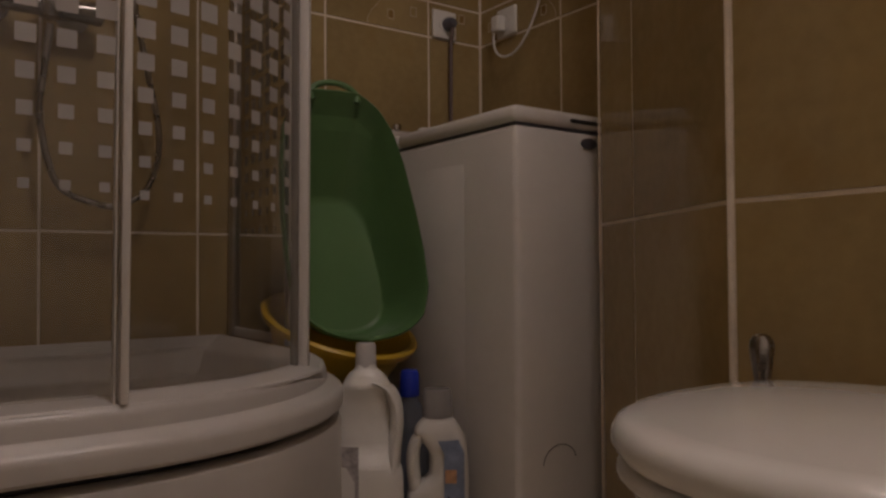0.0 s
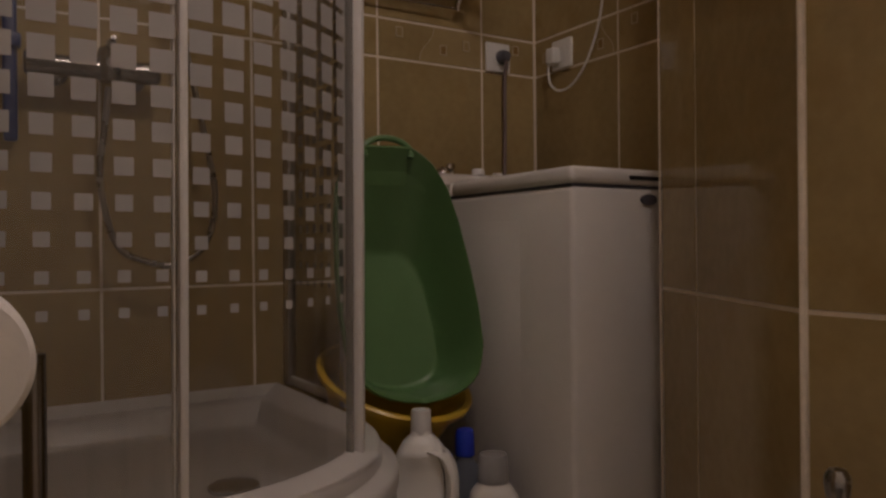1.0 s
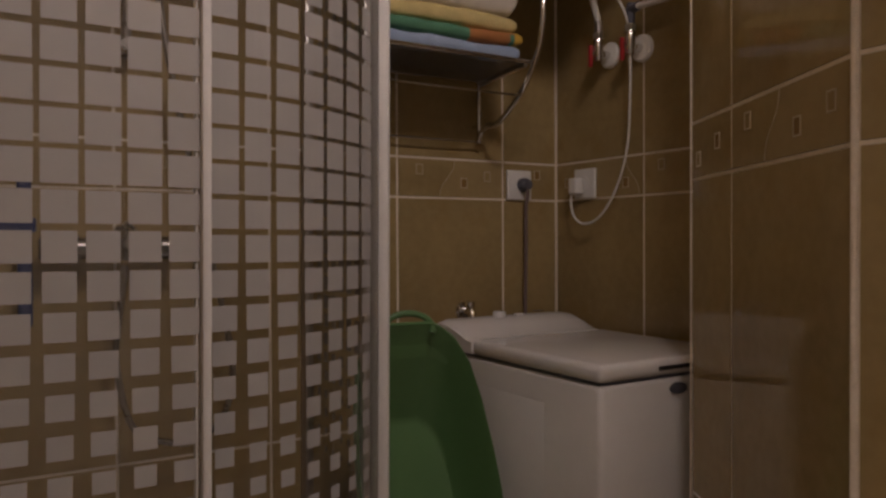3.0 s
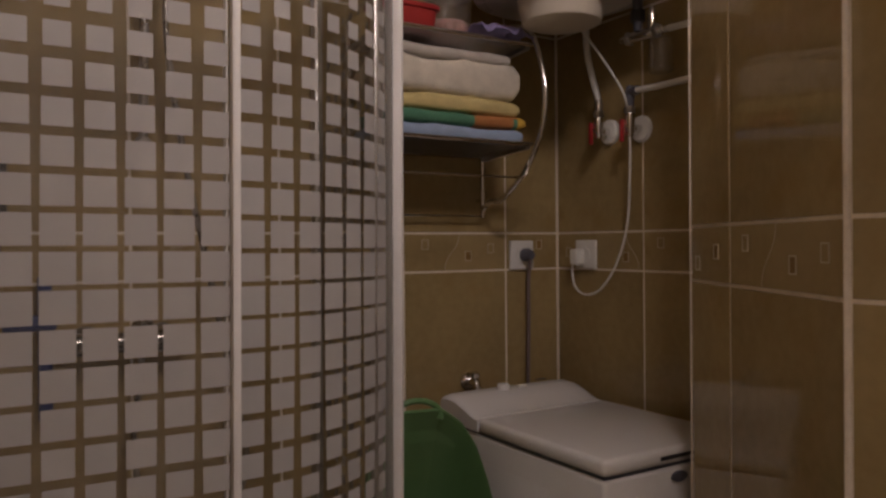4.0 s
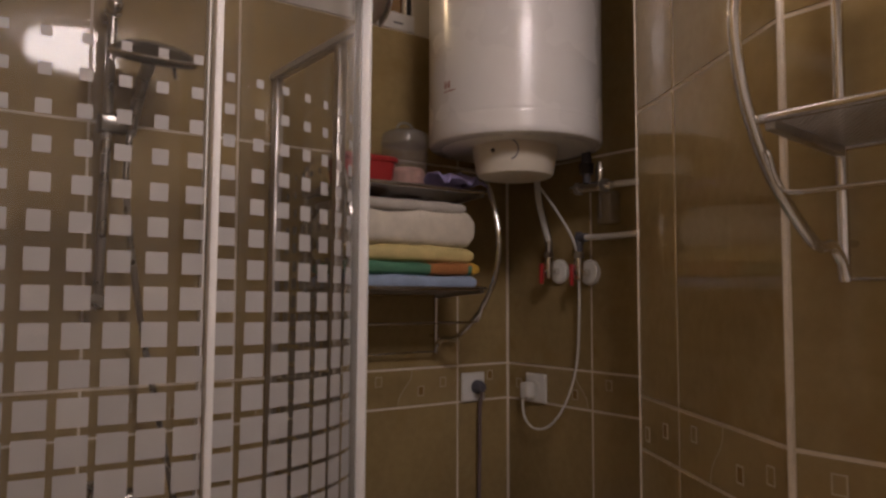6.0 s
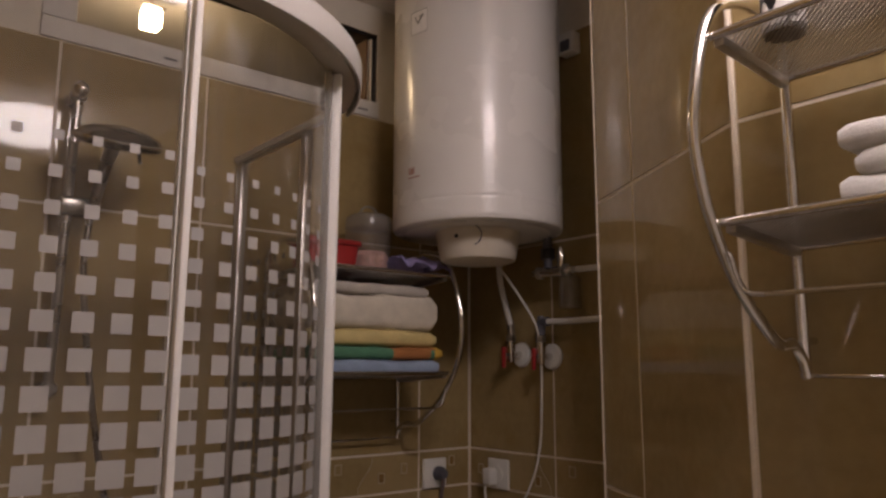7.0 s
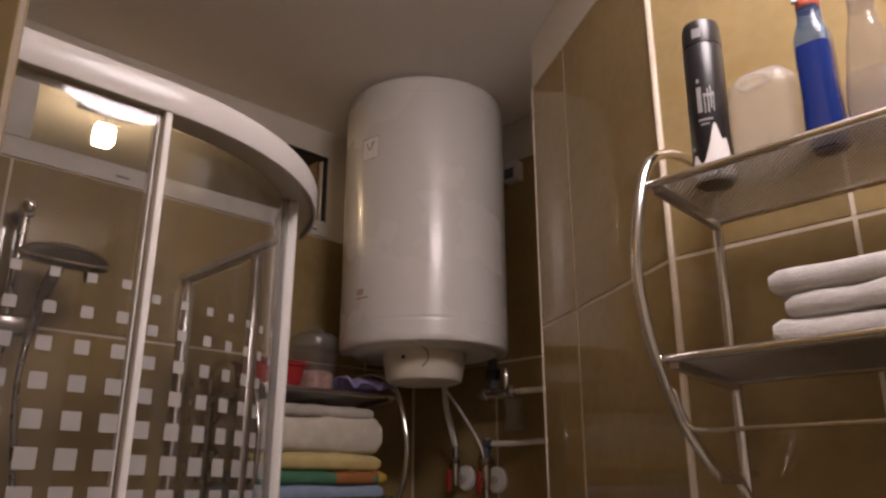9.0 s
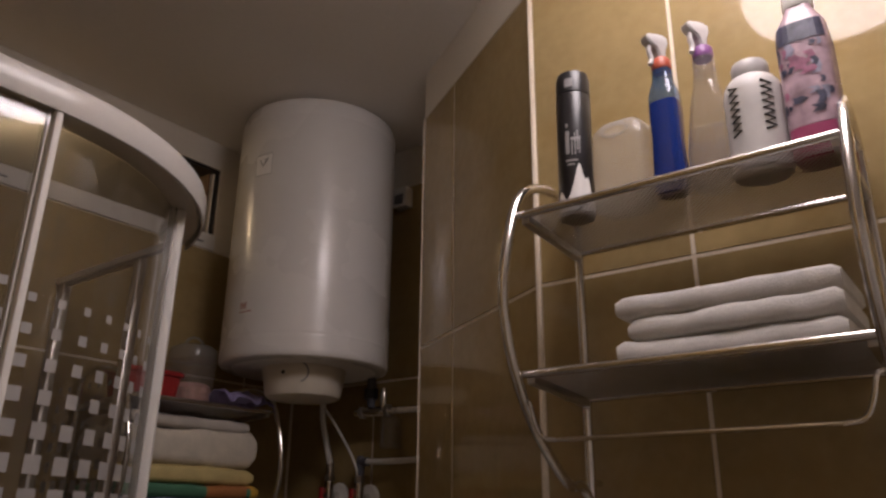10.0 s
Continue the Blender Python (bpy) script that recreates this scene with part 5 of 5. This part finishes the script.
MILKY = mat("off_white_plastic", (0.68, 0.66, 0.62), 0.4, vary=0.04)
b2, b2b = handled_bottle("softener_bottle", "off-white bottle with a blue label and a handle", (0.862, 1.215, 0), -33, MILKY, PTS2, [(-0.022, 0.226), (-0.038, 0.214), (-0.047, 0.190), (-0.0485, 0.160), (-0.046, 0.130), (-0.042, 0.100)], (0.030, 0.254, 0.308, clear("frosted_cap", (0.85, 0.85, 0.86), 1.0, 0.2, 0.6, (0.58, 0.57, 0.57))), 0.030)
LABELB = mat("blue_grey_label", (0.20, 0.25, 0.36), 0.4, vary=0.35, scale=30, fine=110)
bm = bmesh.new()
loft(bm, [[Vector((0.010 + (0.050 - 0.010) * q / 6 - (0.012 if z > 0.2 else 0), -0.0455 * abs(1 - (max(0, 0.010 + 0.040 * q / 6) / 0.0605) ** 2.86) ** 0.35 - 0.0008, z)) for q in range(7)] for z in (0.03, 0.19, 0.215)], False)
part("printed_label", bm, LABELB, b2b, "blue-grey label", False)
part("print_bar", boxed((0.012, -0.0475, 0.135), (0.034, -0.0455, 0.160)), mat("orange_print", (0.5, 0.28, 0.16), 0.4, vary=0.4, scale=60, fine=140), b2b, "small orange printed patch")
part("print_bar", boxed((0.016, -0.0475, 0.075), (0.021, -0.0455, 0.11)), NAVY, b2b)
b3 = thing("cleaner_bottle", "clear bottle with a blue screw cap behind the others", "bottle", (0.875, 1.335, 0))
part("body", lathed([(0.034, 0.0), (0.040, 0.005), (0.041, 0.20), (0.034, 0.245), (0.018, 0.268), (0.015, 0.28)], 28), clear("bluish_clear_plastic", (0.75, 0.80, 0.88), 1.2, 0.1, 0.30, (0.40, 0.46, 0.58)), b3)
part("cap", lathed([(0.0205, 0.276), (0.0215, 0.279), (0.0200, 0.322), (0.017, 0.330), (0.005, 0.331)], 24), BLUE, b3, "ribbed blue cap")

# ---- toilet roll stand ----
stand = thing("toilet_roll_stand", "chrome floor stand with a white toilet roll", "toilet roll stand", (0.035, 0.70, 0))
part("foot", lathed([(0.085, 0.0), (0.085, 0.008), (0.075, 0.013), (0.012, 0.016)], 36), CHROME, stand)
part("pole", tubed([(0.013, 0.030, 0.014), (0.013, 0.030, 0.60), (0.013, 0.030, 0.625)], 0.0095, 14), SMOKED, stand)
part("arm", tubed(smooth_path([(0.013, 0.030, 0.625), (0.006, 0.030, 0.634), (-0.025, 0.028, 0.636), (-0.037, 0.015, 0.635), (-0.037, -0.03, 0.635), (-0.037, -0.085, 0.635)], 5), 0.006, 10), CHROME, stand)
roll = thing("toilet_roll", "white toilet roll with a loose end on the stand", "toilet roll", (-0.011, 0.655, 0.635))
PAPER = mat("soft_paper", (0.74, 0.71, 0.67), 0.95, vary=0.05, scale=20, fine=200, bump=0.12)
mr = Matrix.Rotation(radians(90), 4, "X")
part("paper", lathed([(0.020, -0.050), (0.050, -0.050), (0.054, -0.046), (0.0545, 0.0), (0.054, 0.046), (0.050, 0.050), (0.020, 0.050)], 44, mr), PAPER, roll)
bm = bmesh.new()
loft(bm, [[mr @ Vector((0.0562 * math.cos(a), 0.0562 * math.sin(a), z)) for z in (-0.048, 0.0, 0.048)] for a in [radians(150 + 60 * k / 10) for k in range(11)]], False)
part("loose_sheet", bm, PAPER, roll)


# ---- tiles, piece by piece ----
def tile_mesh(w, h, depth=0.0014, edge=0.0007):
    bm = bmesh.new()
    rings = [[Vector((x0, 0.0, z0)) for x0, z0 in ((0, 0), (w, 0), (w, h), (0, h))]]
    for ins, d in ((0.0004, depth * 0.7), (edge, depth)):
        rings.append([Vector((x0, d, z0)) for x0, z0 in ((ins, ins), (w - ins, ins), (w - ins, h - ins), (ins, h - ins))])
    loft(bm, rings, True, (False, True))
    return mesh_of(bm, "tile", TILE, False)


TILES = {}


def tile(parent, origin, along, normal, s0, s1_, z0, z1, joint=0.0030):
    w, h = s1_ - s0 - 2 * joint, z1 - z0 - 2 * joint
    if w < 0.008 or h < 0.008:
        return None
    key = (round(w, 3), round(h, 3))
    if key not in TILES:
        TILES[key] = tile_mesh(*key)
    ob = new("tile", TILES[key])
    ob.parent = parent
    a, n = along.normalized(), normal.normalized()
    # the face stands a little in front of the wall's nominal plane
    p = origin + a * (s0 + joint) + Vector((0, 0, z0 + joint)) - n * SKIN
    m = Matrix.Identity(4)
    m.col[0], m.col[1], m.col[2], m.col[3] = (*a, 0), (*n, 0), (0, 0, 1, 0), (*p, 1)
    ob.matrix_basis = m
    return ob


def inset(parent, origin, along, normal, s, z, w, h, tone):
    """A small framed square pressed into a border tile."""
    a, n = along.normalized(), normal.normalized()
    m = Matrix.Identity(4)
    m.col[0], m.col[1], m.col[2], m.col[3] = (*a, 0), (*n, 0), (0, 0, 1, 0), (*(origin + a * s + Vector((0, 0, z)) + n * 0.0003), 1)
    bm = bmesh.new()
    t = 0.0022
    for lo, hi in (((-w, 0, -h), (-w + t, 0.0016, h)), ((w - t, 0, -h), (w, 0.0016, h)), ((-w + t, 0, -h), (w - t, 0.0016, -h + t)), ((-w + t, 0, h - t), (w - t, 0.0016, h))):
        box(bm, lo, hi)
    bmesh.ops.transform(bm, matrix=m, verts=bm.verts[:])
    part("inset_frame", bm, BORDER, parent, "", False)
    bm = boxed((-w + t, 0, -h + t), (w - t, 0.0009, h - t))
    bmesh.ops.transform(bm, matrix=m, verts=bm.verts[:])
    part("inset_square", bm, tone, parent, "", False)


def wave(parent, origin, along, normal, s0, s1_, z0, z1, rise):
    """The pale swung field of a border tile, with its raised outline."""
    a, n = along.normalized(), normal.normalized()

    def at(s, z, out):
        return origin + a * s + Vector((0, 0, z)) + n * out

    edge = []
    for k in range(13):
        u = k / 12
        edge.append((s0 + rise * (u - 0.15 * math.sin(2 * math.pi * u)), z0 + (z1 - z0) * u))
    bm = bmesh.new()
    loft(bm, [[at(s, z, 0.0006), at(s1_, z, 0.0006)] for s, z in edge], False)
    part("swung_field", bm, TILE_LIGHT, parent, "", False)
    part("swung_line", tubed([at(s, z, 0.0006) for s, z in edge], 0.0009, 5), BORDER, parent, "", False)


def tiled(parent, origin, along, normal, cuts, rows):
    for s0, s1_ in zip(cuts, cuts[1:]):
        for z0, z1 in zip(rows, rows[1:]):
            tile(parent, origin, along, normal, s0, s1_, z0, z1)


X, Y = Vector((1, 0, 0)), Vector((0, 1, 0))
ROWS = [0.001] + Z_ROW
tiled(wall_north, Vector((0, LY, 0)), X, -Y, [WX, 0.236, 0.567, 0.900, 1.228, PX - 0.002], ROWS[:-1] + [2.247])
tiled(wall_east, Vector((PX, 0, 0)), Y, -X, [1.023, 1.095, 1.425, LY - 0.002], ROWS)
LA = (AB - PA).length
tiled(wall_shaft, PA, AB - PA, nA, [0.001, 0.179, LA - 0.003], ROWS)
tiled(wall_side, Vector((BX, 0, 0)), Y, -X, [-1.36, -1.027, -0.694, -0.361, -0.028, 0.305, AB.y - 0.003], ROWS)
tiled(wall_west, Vector((0, 0.26, 0)), X, -Y, [WX - 0.1, WX], ROWS + [CEIL])
tiled(wall_west, Vector((WX, 0, 0)), Y, X, [0.262, 0.43, 0.763, 1.096, 1.429, LY - 0.003], ROWS + [CEIL])

# border motifs: places along each wall
for par, o, a, n, marks, waves in (
    (wall_north, Vector((0, LY, 0)), X, -Y, [(0.964, 0.073), (1.10, 0.041), (1.175, 0.061), (1.346, 0.071), (0.70, 0.05), (0.80, 0.035), (0.33, 0.06), (0.43, 0.04)], [(1.025, 1.222, 0.045), (0.62, 0.69, 0.04)]),
    (wall_east, Vector((PX, 0, 0)), Y, -X, [(1.714, 0.048), (1.487, 0.036), (1.366, 0.072), (1.16, 0.045)], [(1.44, 1.60, 0.045), (1.10, 1.20, 0.04)]),
    (wall_shaft, PA, AB - PA, nA, [(0.035, 0.034), (0.122, 0.056), (0.242, 0.071), (0.396, 0.040), (0.481, 0.058)], [(0.300, 0.516, 0.045)]),
    (wall_side, Vector((BX, 0, 0)), Y, -X, [(0.50, 0.07), (0.41, 0.04), (0.25, 0.06), (0.12, 0.04)], [(0.345, 0.40, 0.03)]),
):
    for k, (s, dz) in enumerate(marks):
        inset(par, o, a, n, s, 1.207 + dz, 0.0105, 0.0135, (TILE_LIGHT, TILE_DARK)[k % 2])
    for s0, s1_, rise in waves:
        wave(par, o, a, n, s0, s1_, 1.2105, 1.3065, rise)

# white silicone beads along the corners
for nm, p, r in (("corner_bead", AB + Vector((-0.001, 0.0, 0)), 0.0045), ("corner_bead", PA + Vector((-0.001, 0.002, 0)), 0.0018), ("corner_bead", Vector((PX - 0.001, LY - 0.001, 0)), 0.0035)):
    ob = new(nm, mesh_of(tubed([p + Vector((0, 0, z)) for z in (0.001, 0.8, 1.6, 2.459)], r, 8), nm, GROUT))
    tagged(ob, "cream grout bead along the tiled corner", "trim", "", "structure")
